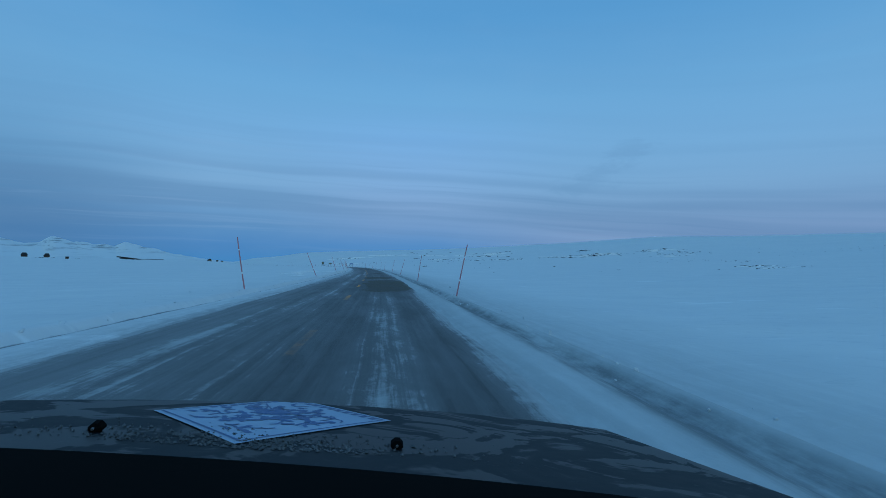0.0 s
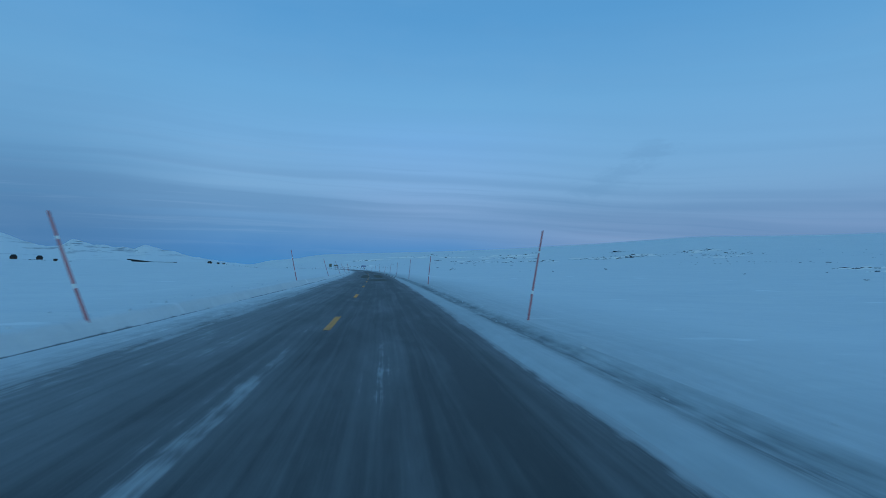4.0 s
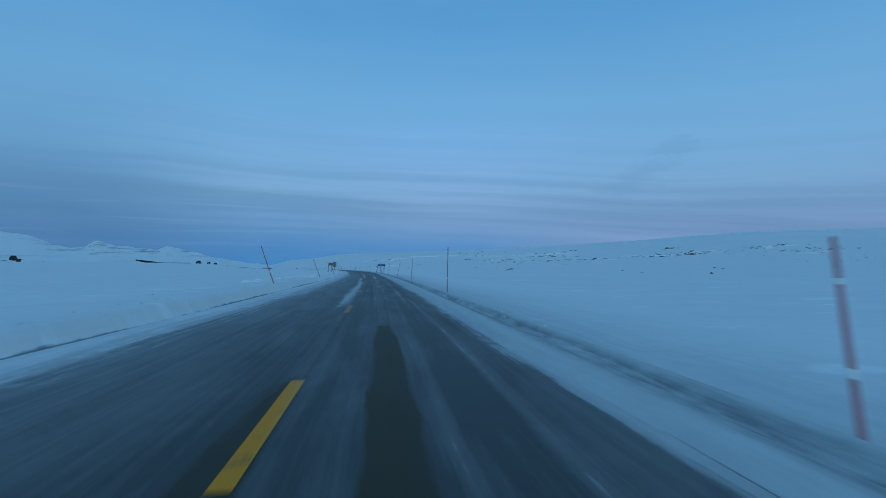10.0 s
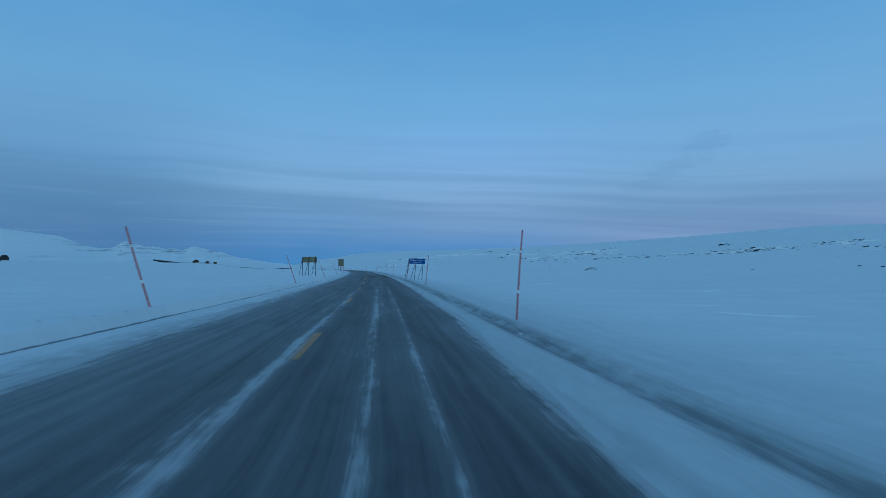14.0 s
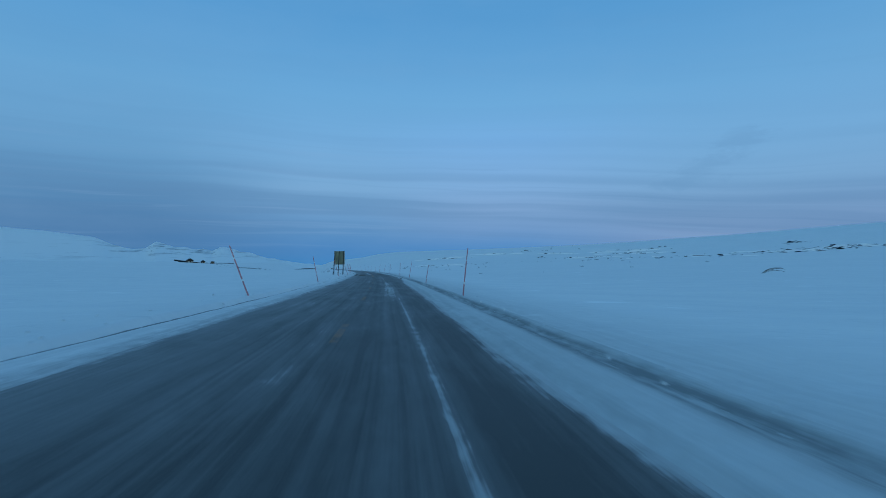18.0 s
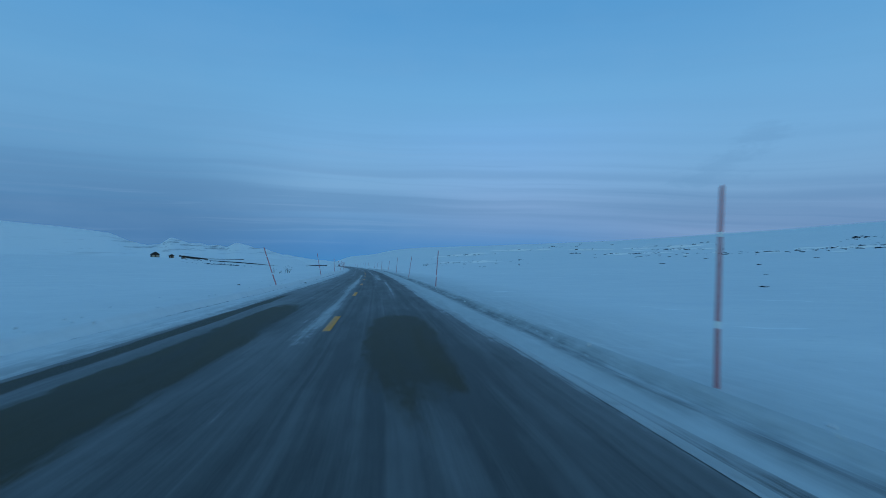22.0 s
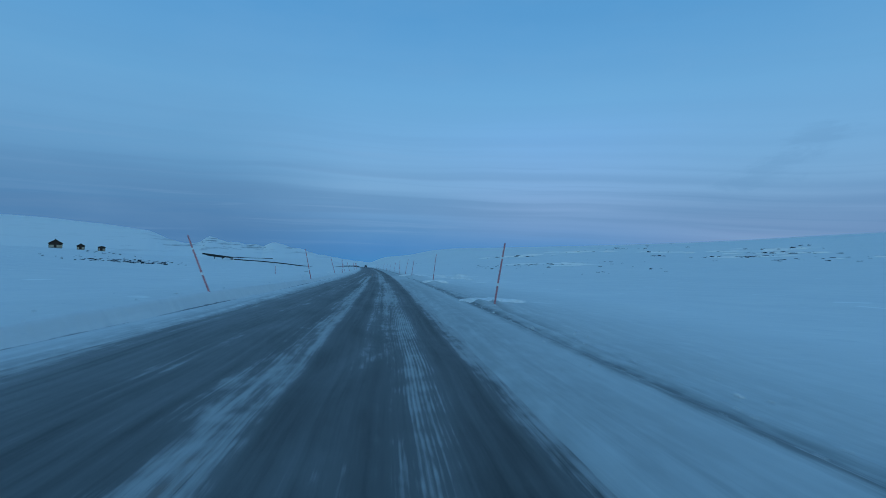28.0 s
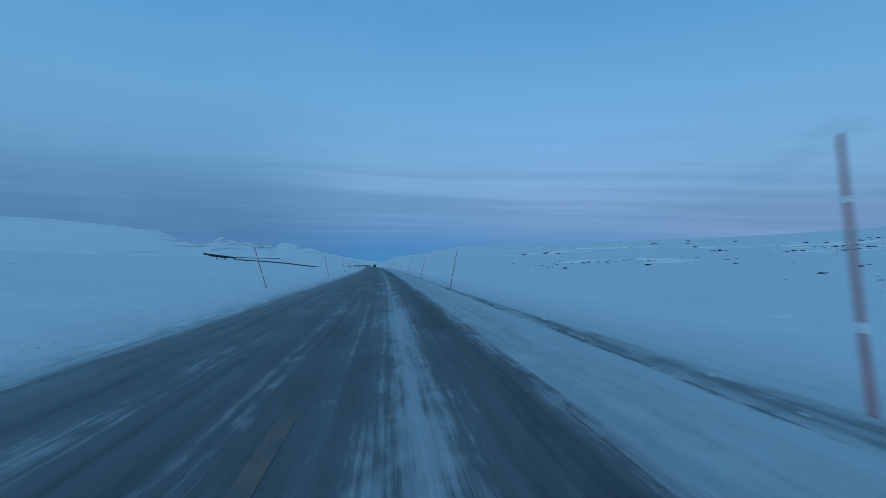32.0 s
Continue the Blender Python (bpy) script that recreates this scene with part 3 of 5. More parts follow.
def ground_z(s, lat):
    x, y = place(s, lat)
    al = np.abs(lat)
    zr = np.interp(s, _pr[:, 0], _pr[:, 2])
    zl = np.interp(s, _pl[:, 0], _pl[:, 2])
    er = np.interp(s, EDGE_S, EDGE_R) + 0.10 * vnoise(s, lat * 0, 2.3, 11) + 0.07 * vnoise(s, lat * 0, 7.0, 12)
    el = 3.62 + 0.10 * vnoise(s, lat * 0, 2.9, 13) + 0.10 * vnoise(s, lat * 0, 11.0, 14)
    out = 0.5 * sstep(600, 690, s) + np.maximum(0.0, np.interp(s, EDGE_S, EDGE_R) - 3.6) * 0.8
    cut = 1 - 0.75 * sstep(714, 728, s) * (1 - sstep(738, 750, s))
    # right of the road: a scraped strip, a groove, then sunk snow
    right = -0.03 + 0.10 * sstep(er - 0.25, er + 0.30, lat) - cut * (0.055 + 0.030 * vnoise(s, lat * 0, 26.0, 15) + 0.022 * vnoise(s, lat * 0, 3.0, 16)) * np.exp(-((lat - 4.17 - out - 0.06 * vnoise(s, lat * 0, 8.0, 17)) / 0.14) ** 2)
    right = right + 0.07 * np.exp(-((lat - 4.50 - out) / 0.20) ** 2) - 0.030 * cut * np.exp(-((lat - 4.82 - out) / 0.10) ** 2)
    right = right + (zr - 0.06) * sstep(4.5, 5.2, lat) - (0.45 + 0.5 * zr) * sstep(6.5, 26, lat)
    right = right + 0.15 * sstep(760, 772, s) * (sstep(4.42, 4.72, lat + 0.08 * vnoise(s, lat * 0, 2.2, 25)) - sstep(4.95, 6.6, lat)) * (1 + 0.25 * vnoise(s, lat * 0, 4.0, 26))
    left = -0.03 + 0.07 * sstep(el - 0.25, el + 0.30, -lat) - 0.04 * np.exp(-((-lat - bank_foot(s)) / 0.08) ** 2) + 0.03 * np.exp(-((-lat - 4.45) / 0.22) ** 2)
    left = left + zl * sstep(-0.02, 0.32, -lat - bank_foot(s)) - (0.55 * zl + 0.12) * sstep(5.8, 16, -lat)
    z = np.where(lat < 0, left, right)
    z = np.where(al < 2.7, -0.25, z)
    z = z + 0.035 * vnoise(x, y, 0.8, 1) * sstep(4.6, 5.4, al) * (al < 40) + 0.06 * vnoise(x, y, 2.6, 5) * sstep(4.9, 6.5, al) * (al < 90)
    z = z + 0.16 * vnoise(x, y, 9.0, 2) * sstep(6, 18, al) + 0.45 * vnoise(x, y, 45.0, 3) * sstep(14, 60, al)
    for bs, bl, rs_, rl_, bh in BUMPS:
        z = z + bh * np.exp(-((s - bs) / rs_) ** 2 - ((lat - bl) / rl_) ** 2) * (1 + 0.5 * vnoise(x, y, 0.5, 6))
    z = z + rise(s) * (1 - 0.6 * sstep(20, 160, al))
    far = sstep(18, 110, al)
    z = z + (land(x, y) + 2.2 * vnoise(x, y, 190.0, 4) * sstep(90, 350, al)) * far
    return x, y, z


lat_r = list(np.arange(0, 2.8, 0.7)) + list(np.arange(2.8, 4.4, 0.09)) + list(np.arange(4.4, 5.4, 0.055)) + list(np.arange(5.4, 6.4, 0.1)) + [6.4 + v for v in spread(0.22, 1.075, 3900)]
lats = np.array(sorted(set([-v for v in lat_r] + lat_r)))
fwd = list(np.arange(-30, 860, 1.0)) + [860 + v for v in spread(2, 1.03, 2900)]
back = [-30 - v for v in spread(3, 1.12, 1500)][1:]
ss = np.array(sorted(back + fwd))
SG, LG = np.meshgrid(ss, lats, indexing="ij")
GX, GY, GZ = ground_z(SG, LG)
idx = np.arange(SG.size).reshape(SG.shape)
quads = np.stack([idx[:-1, :-1], idx[:-1, 1:], idx[1:, 1:], idx[1:, :-1]], -1).reshape(-1, 4)
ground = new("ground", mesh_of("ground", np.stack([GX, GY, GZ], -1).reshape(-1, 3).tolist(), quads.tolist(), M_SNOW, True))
give_uv(ground.data, SG.ravel(), LG.ravel())
verge_dark = sum(np.exp(-(((SG - hs) / hl) ** 2) - ((LG - la) / hw) ** 2) for hs, la, hl, hw in DARK_PATCHES)
# shade and grit at the left bank's foot, painted as a dark line
verge_dark = np.maximum(verge_dark, 0.95 * np.exp(-(((-LG - bank_foot(SG) + 0.01) / 0.058) ** 2)) * (0.78 + 0.30 * vnoise(SG, LG * 0, 5.0, 20)) * (1 - 0.5 * sstep(700, 760, SG)))
verge_dark = np.maximum(verge_dark, 0.62 * np.exp(-(((LG - 4.42 - 0.06 * vnoise(SG, LG * 0, 1.7, 28)) / 0.08) ** 2)) * sstep(764, 772, SG) * sstep(-0.1, 0.3, vnoise(SG, LG * 0, 2.2, 27)))
ground.data.attributes.new("verge_dark", "FLOAT", "POINT").data.foreach_set("value", verge_dark.ravel().astype(np.float32))
tagged(ground, "wind-packed snow plain rising to low white hills", "snow", kind="structure")


def gz(s, lat):
    return float(ground_z(np.array([s], float), np.array([lat], float))[2][0])


# to set things down away from the road
def gz_xy(x, y):
    """Height of the sheet under a place given by x and y."""
    s, lat = y, x
    for _ in range(30):
        px, py = place(np.array([s]), np.array([lat]))
        a = float(line_at(s)[2]) if abs(lat) < NEAR else MEAN_A
        ex, ey = x - float(px[0]), y - float(py[0])
        lat += 0.9 * (ex * math.cos(a) + ey * math.sin(a))
        s += 0.9 * (-ex * math.sin(a) + ey * math.cos(a))
    return gz(s, lat)


# ======================================================================
# far mountains beyond the plain
# ======================================================================
HUB = (-25.0, 400.0)
PEAKS_B = [-100, -75, -60, -53, -47, -43, -39.5, -37.8, -36.4, -35.2, -34.4, -33.6, -32.6, -31.8, -31.0, -30.2, -29.2, -28.3, -27.2, -26.2, -25.0, -23.6, -22.0, -20.0, -17]
PEAKS_E = [3.6, 4.2, 4.4, 4.25, 4.1, 3.8, 3.35, 2.6, 2.15, 2.35, 3.0, 2.75, 2.30, 2.45, 2.20, 2.28, 2.05, 2.42, 2.25, 1.95, 1.70, 1.30, 0.95, 0.65, 0.4]


def mountains():
    bs = np.arange(-98, -17.5, 0.16)
    ds = np.array([3300, 3600, 3850, 4050, 4200, 4330, 4440, 4530, 4600.0])
    fs = np.array([0.0, 0.10, 0.24, 0.42, 0.58, 0.74, 0.88, 0.97, 1.0])
    B, Dd = np.meshgrid(bs, ds, indexing="ij")
    F = np.broadcast_to(fs, B.shape)
    el = np.interp(B, PEAKS_B, PEAKS_E)
    el = el + 0.07 * vnoise(B, Dd * 0, 0.9, 21) * (el < 3) + 0.035 * vnoise(B, Dd * 0, 0.35, 22) * (el < 3) + 0.05 * vnoise(B, Dd * 0, 4.0, 24)
    top = np.tan(np.radians(el)) * 4530
    z = 10 + (top - 10) * F * (1 + 0.10 * vnoise(B, Dd, 1.3, 23) * (F < 0.95) * (F > 0.05) * (el < 3))
    x = HUB[0] + Dd * np.sin(np.radians(B))
    y = HUB[1] + Dd * np.cos(np.radians(B))
    z = np.where(F == 0, -40, z)
    i = np.arange(B.size).reshape(B.shape)
    q = np.stack([i[:-1, :-1], i[:-1, 1:], i[1:, 1:], i[1:, :-1]], -1).reshape(-1, 4)
    ob = new("mountain_range", mesh_of("mountain_range", np.stack([x, y, z], -1).reshape(-1, 3).tolist(), q[:, ::-1].tolist(), M_MOUNT, True))
    return tagged(ob, "distant snow-covered mountain range with bare rock streaks", "mountain", kind="structure")


mountains()

# ======================================================================
# road
# ======================================================================
# how much snow lies on the asphalt, by metres along the road
COVER_S = [0, 22, 30, 48, 90, 120, 150, 235, 262, 280, 330, 355, 385, 425, 450, 480, 510, 530, 575, 620, 660, 700, 745, 775, 800, 1500]
COVER_V = [0.62, 0.45, 0.20, 0.40, 0.32, 0.26, 0.24, 0.24, 0.34, 0.42, 0.46, 0.38, 0.26, 0.26, 0.40, 0.46, 0.42, 0.34, 0.44, 0.42, 0.50, 0.56, 0.60, 0.56, 0.50, 0.50]
# streaks of packed snow: from, to, across, half width, how thick
STREAKS = [(-20, 22, 1.75, 0.34, 0.20), (-20, 16, -2.2, 0.5, 0.18), (22, 46, -1.15, 0.28, 0.36), (46, 75, -1.05, 0.26, 0.38), (46, 76, -0.15, 0.09, 0.30), (72, 104, -0.34, 0.20, 0.34), (60, 100, -2.3, 0.5, 0.20),
           (100, 160, -2.0, 0.5, 0.12), (240, 264, 2.42, 0.08, 0.36), (258, 292, -0.35, 0.28, 0.42), (262, 292, 2.14, 0.08, 0.30), (286, 312, -0.60, 0.20, 0.42), (288, 316, 2.08, 0.08, 0.32), (288, 316, 1.20, 0.20, 0.18), (310, 334, -0.14, 0.18, 0.34), (310, 334, 1.40, 0.17, 0.22),
           (332, 367, -0.18, 0.22, 0.32)]
STREAKS += [(332, 372, 1.91, 0.08, 0.34), (332, 372, 1.20, 0.10, 0.22), (428, 456, 1.64, 0.08, 0.38), (454, 482, 1.46, 0.46, 0.20), (486, 524, 0.90, 0.34, 0.14), (539, 556, -0.38, 0.26, 0.42), (553, 576, -0.50, 0.30, 0.46), (550, 576, 1.87, 0.13, 0.34), (574, 600, -0.53, 0.22, 0.30), (574, 600, 1.46, 0.30, 0.30),
            (597, 642, 1.02, 0.15, 0.30), (597, 642, 1.82, 0.06, 0.36), (597, 642, -1.9, 0.3, 0.16), (640, 692, 0.04, 0.30, 0.36), (650, 692, 1.80, 0.26, 0.30)]
STREAKS += [(688, 716, -0.10, 0.28, 0.40), (688, 716, 1.65, 0.52, 0.30), (714, 742, -0.85, 0.19, 0.34), (714, 742, -0.28, 0.19, 0.32), (714, 742, 1.05, 0.40, 0.34), (738, 764, 0.70, 0.76, 0.30), (745, 772, -1.8, 0.30, 0.20), (760, 900, 0.85, 0.90, 0.22)]
# stretches where the centre dashes lie under ice
ICED = [(-20, 22, 0.0, 0.3), (280, 318, 0.0, 0.3), (434, 510, 0.0, 0.3), (640, 742, 0.0, 0.3), (766, 1000, 0.0, 0.3), (254, 284, 0.0, 0.5, 0.55), (316, 374, 0.0, 0.5, 0.45), (740, 768, 0.0, 0.5, 0.4)]
# places worn or blown bare: from, to, across, half width
BARE = [(26, 46, 1.8, 1.7), (51, 58, 1.5, 1.7), (80, 85, 1.7, 0.9), (149, 156, 1.3, 1.3), (164, 190, -0.55, 0.65), (164, 194, 1.55, 0.75), (213, 246, -0.15, 0.35), (213, 252, 1.15, 0.32), (166, 238, 3.70, 0.16), (407, 422, 1.0, 0.55), (403, 430, 2.95, 0.55), (518, 523, 1.0, 0.5), (520, 526, -0.8, 0.4),
        (524, 546, -1.95, 0.72), (526, 553, -3.25, 0.24), (533, 542, 1.6, 0.8), (496, 530, 3.68, 0.15)]
# streaks ribbed by tyre treads
RIBBED = [(553, 576, -0.50, 0.35), (574, 602, 1.46, 0.36), (600, 640, 1.02, 0.22), (650, 692, 1.80, 0.30), (688, 716, 1.65, 0.60), (688, 716, -0.1, 0.36), (714, 742, 1.05, 0.46), (738, 764, 0.70, 0.85)]


def laid(s, lat, table, soft):
    """Adds up patches given as from, to, across, half width and, where given, an amount."""
    out = np.zeros_like(s)
    for s0, s1, c, w, *amount in table:
        along = sstep(s0 - soft, s0 + soft, s) * (1 - sstep(s1 - soft, s1 + soft, s))
        if not amount:
            w = w * (0.35 + 0.65 * np.sqrt(np.clip(1 - ((2 * s - s0 - s1) / (s1 - s0 + 2 * soft)) ** 2, 0, 1)))
        out = np.maximum(out, along * np.exp(-((np.abs(lat - c) / w) ** (2 if amount else 4))) * (amount[0] if amount else 1.0))
    return out


def road_layers(s, lat):
    """Snow cover, bare places and tyre ribs at places of the road."""
    s, lat = np.asarray(s, float), np.asarray(lat, float)
    bump = lambda c, w: np.exp(-(((lat - c) / w) ** 2))
    c = np.interp(s, COVER_S, COVER_V)
    cover = c * (0.30 + 0.36 * bump(1.3, 0.30) + 0.26 * bump(-1.75, 0.45) + 0.30 * bump(-0.45, 0.25) - 0.12 * bump(0.55, 0.3) - 0.12 * bump(2.2, 0.35) - 0.10 * bump(-2.75, 0.35))
    bare = laid(s, lat, BARE, 2.2)
    packed = laid(s, lat, STREAKS, 5.0)
    cover = cover + packed - 0.45 * bare
    edge = np.interp(s, EDGE_S, EDGE_R)
    soft_edge = np.interp(s, [40, 60, 110, 140, 250, 270, 340, 370], [0, 1, 1, 0.2, 0.2, 1, 1, 0])
    cover = cover + 0.62 * sstep(edge - 0.55, edge + 0.05, lat) * (1 - bare) + (0.42 * sstep(2.6, 4.0, -lat) + 0.30 * soft_edge * sstep(1.9, 3.4, -lat)) * (1 - bare) - 0.20 * bump(0.0, 0.12) * (1 - sstep(0.0, 0.3, packed))
    film = 0.08 + 0.36 * c + 0.10 * sstep(0.4, 1.2, -lat) + 0.34 * sstep(1.6, 3.6, -lat) + 0.20 * sstep(2.3, 3.4, lat) - 0.10 * bump(2.2, 0.35) - 0.08 * bump(0.5, 0.3) + 0.9 * packed
    film = film + 0.16 * sstep(0.6, 2.0, -lat) * soft_edge
    return cover, bare, laid(s, lat, RIBBED, 4.0), film, laid(s, lat, ICED, 3.0)


def give_layers(me, s, lat):
    for key, values in zip(("snow_cover", "bare", "tyre_ribs", "film", "iced"), road_layers(s, lat)):
        me.attributes.new(key, "FLOAT", "POINT").data.foreach_set("value", values.astype(np.float32))


rs = np.array(list(np.arange(-30, 860, 1.0)) + list(np.arange(860, 1500, 8.0)))
rl = np.linspace(-3.95, 3.93, 80)
SR, LR = np.meshgrid(rs, rl, indexing="ij")
RX, RY = beside(SR, LR)
RZ = rise(SR)
ri = np.arange(RX.size).reshape(RX.shape)
rq = np.stack([ri[:-1, :-1], ri[:-1, 1:], ri[1:, 1:], ri[1:, :-1]], -1).reshape(-1, 4)
road = new("road", mesh_of("road", np.stack([RX, RY, RZ], -1).reshape(-1, 3).tolist(), rq.tolist(), M_ASPHALT, True))
give_uv(road.data, SR.ravel(), LR.ravel())
give_layers(road.data, SR.ravel(), LR.ravel())
tagged(road, "two-lane asphalt road with packed snow and ice streaks", "road", kind="structure")


def part(name, me, parent, label="", m=None):
    """Links a mesh as one part under a thing or under a part."""
    ob = new(name, me)
    ob.parent = parent
    if m is not None:
        ob.matrix_local = m
    if label:
        ob["label"] = label
    return ob


def strip(name, s0, s1, l0, l1, z, mat, step=1.0):
    """A painted strip that follows the road."""
    n, lats_ = max(2, int(round((s1 - s0) / step)) + 1), np.linspace(l0, l1, 3)
    sg, lg = np.meshgrid(np.linspace(s0, s1, n), lats_, indexing="ij")
    px, py = beside(sg, lg)
    i = np.arange(sg.size).reshape(sg.shape)
    q = np.stack([i[:-1, :-1], i[:-1, 1:], i[1:, 1:], i[1:, :-1]], -1).reshape(-1, 4)
    me = mesh_of(name, np.stack([px, py, z + rise(sg)], -1).reshape(-1, 3).tolist(), q.tolist(), mat)
    give_uv(me, sg.ravel(), lg.ravel())
    give_layers(me, sg.ravel(), lg.ravel())
    return me


# middles of the dashes: their number and how far along they lie
DASH_N = [-3, 0, 4, 10, 18, 25, 31, 41, 45, 47, 59, 80]
DASH_S = [-2.8, 33.8, 84.5, 157.6, 257.3, 345.4, 418.8, 540.3, 589.0, 613.7, 759.0, 1015.0]
for i in range(-2, 80):
    mid = float(np.interp(i, DASH_N, DASH_S))
    part("centre_dash", strip("centre_dash", mid - 1.55, mid + 1.55, -0.085, 0.085, 0.005, M_YELLOW), road, "worn yellow centre dash")
for i in range(0, 45):
    part("edge_line", strip("edge_line", -20 + i * 20, -20 + (i + 1) * 20, 3.44, 3.57, 0.005, M_WHITE, 2.0), road, "white edge line")

# ======================================================================
# snow poles
# ======================================================================


def rod_into(verts, faces, p0, p1, r0, r1, sides=8):
    p0, p1 = Vector(p0), Vector(p1)
    q = (p1 - p0).to_track_quat("Z", "Y")
    o = len(verts)
    for p, r in ((p0, r0), (p1, r1)):
        for k in range(sides):
            a = 2 * math.pi * k / sides
            verts.append(tuple(p + q @ Vector((r * math.cos(a), r * math.sin(a), 0))))
    for k in range(sides):
        faces.append((o + k, o + (k + 1) % sides, o + sides + (k + 1) % sides, o + sides + k))
    faces.append(tuple(o + k for k in range(sides))[::-1])
    faces.append(tuple(o + sides + k for k in range(sides)))


def rod(name, p0, p1, r0, r1, mat, sides=8):
    """A round bar between two points, as a mesh."""
    verts, faces = [], []
    rod_into(verts, faces, p0, p1, r0, r1, sides)
    return mesh_of(name, verts, faces, mat)


def box(name, size, centre, mat, bevel=0.0):
    bm = bmesh.new()
    bmesh.ops.create_cube(bm, size=1.0, matrix=Matrix.Translation(centre) @ Matrix.Diagonal((*size, 1)))
    if bevel:
        bmesh.ops.bevel(bm, geom=bm.edges[:], offset=bevel, segments=1, affect="EDGES")
    me = bpy.data.meshes.new(name)
    bm.to_mesh(me)
    bm.free()
    me.materials.append(mat)
    return me


def at_road(s, lat, z=None, turn=0.0):
    px, py = beside(s, lat)
    return pose(float(px), float(py), gz(s, lat) if z is None else z, 0, 0, math.degrees(float(line_at(s)[2])) + turn)


def pole_thing(height, cut):
    """A tapered, slightly bent pole: shaft in three lengths, two pale bands, a plug on top."""
    e = new("snow_pole")
    bend = lambda h: 0.035 * (h / 2.5) ** 2
    h1, h2 = 0.31 * height, cut * height
    spans = [(-0.5, h1 - 0.05), (h1 + 0.05, h2 - 0.035), (h2 + 0.035, height)]
    rad = lambda h: 0.037 - 0.004 * max(h, 0)
    for a, b in spans:
        part("shaft", rod("shaft", (bend(a), 0, a), (bend(b), 0, b), rad(a), rad(b), M_RED), e)
    for h, w in ((h1, 0.05), (h2, 0.035)):
        part("reflective_band", rod("reflective_band", (bend(h - w), 0, h - w), (bend(h + w), 0, h + w), rad(h) + 0.006, rad(h) + 0.006, M_BAND), e, "white reflective band")
    part("cap", rod("cap", (bend(height), 0, height), (bend(height), 0, height + 0.03), rad(height) * 0.9, 0.012, M_RED), e)
    return e


def set_poles(table, label):
    kinds = {}
    for s, lat, foot, lean, height in table:
        key = round(height / 0.2) * 0.2
        tilt = math.degrees(math.atan2(lean, height))
        fore = {244.0: -20.0, 772.0: -8.0}.get(s, 5.0 * math.sin(s * 1.7))
        m = at_road(s, lat) @ pose(0, 0, 0, fore, tilt, (s * 37) % 360 * 0)
        if key in kinds:
            o = copy_thing(kinds[key], m)
        else:
            o = kinds[key] = pole_thing(key, 0.76)
            o.matrix_world = m
            tagged(o, label, "snow pole", "snow poles along the road")


set_poles(POLES_R, "leaning red plastic snow pole with white reflective bands")
set_poles(POLES_L, "red plastic snow pole leaning away from the road, with pale bands")

# ======================================================================
# road signs
# ======================================================================


def text_mesh(name, words, size, mat, spacing=1.0, depth=0.004):
    cu = bpy.data.curves.new(name, "FONT")
    cu.body, cu.size, cu.extrude = words, size, depth
    cu.space_character = spacing
    cu.align_x, cu.align_y = "CENTER", "CENTER"
    ob = bpy.data.objects.new(name, cu)
    scene.collection.objects.link(ob)
    me = bpy.data.meshes.new_from_object(ob.evaluated_get(bpy.context.evaluated_depsgraph_get()))
    bpy.data.objects.remove(ob)
    me.materials.clear()
    me.materials.append(mat)
    return me


def summit_sign():
    """Blue sign facing the driver on three leaning posts, struts behind it."""
    e = new("summit_sign")
    base = gz(416.8, 7.9)
    e.matrix_world = pose(-25.52, 416.24, base, 0, 0, 27.2)
    tagged(e, "blue road sign with white lettering, leaning on three steel posts", "road sign")
    w, h, mid = 3.0, 0.91, 2.41 - base
    tip = pose(0, 0, mid, 0, 1.6, 0)
    face = part("panel", box("panel", (w, 0.03, h), (0, 0, 0), M_BLUE, 0.006), e, "blue sign panel", tip)
    part("rim", frame_mesh("rim", w, h, 0.014, 0.006, M_LETTER), face, "thin white rim", pose(0, -0.0185, 0))
    part("lettering", text_mesh("lettering", "Høyeste punkt", 0.335, M_LETTER, 1.17), face, "white words on blue", pose(-0.01, -0.018, 0.17, 90, 0, 0))
    part("lettering", text_mesh("lettering", "692 m.o.h", 0.315, M_LETTER, 1.22), face, "white words on blue", pose(0.0, -0.018, -0.23, 90, 0, 0))
    for z in (0.22, -0.22):
        part("rail", box("rail", (w * 0.97, 0.04, 0.06), (0, 0.036, z), M_STEEL), e, "steel rail behind the panel", tip)
    # foot, top, strut foot of each post: across and back, or height
    for fx, tx, sx, sy, fz in ((-1.78, -1.40, -1.12, 2.69, -0.46), (-0.43, -0.06, -0.10, 2.71, -0.75), (0.93, 1.22, 1.40, 3.03, -1.03)):
        lean = (tx - fx) / 3.5
        part("post", rod("post", (fx - lean * 0.6, 0.30, fz - 0.6 - base), (tx + 0.02, 0.085, mid + 0.50), 0.046, 0.046, M_STEEL, 10), e)
        part("strut", rod("strut", (tx - 0.03, 0.13, mid + 0.12), (sx, sy + 0.2, fz - 0.3 - base), 0.036, 0.036, M_STEEL), e)
        part("clamp", box("clamp", (0.13, 0.09, 0.05), (tx - 0.02, 0.085, mid + 0.22), M_STEEL, 0.008), e)


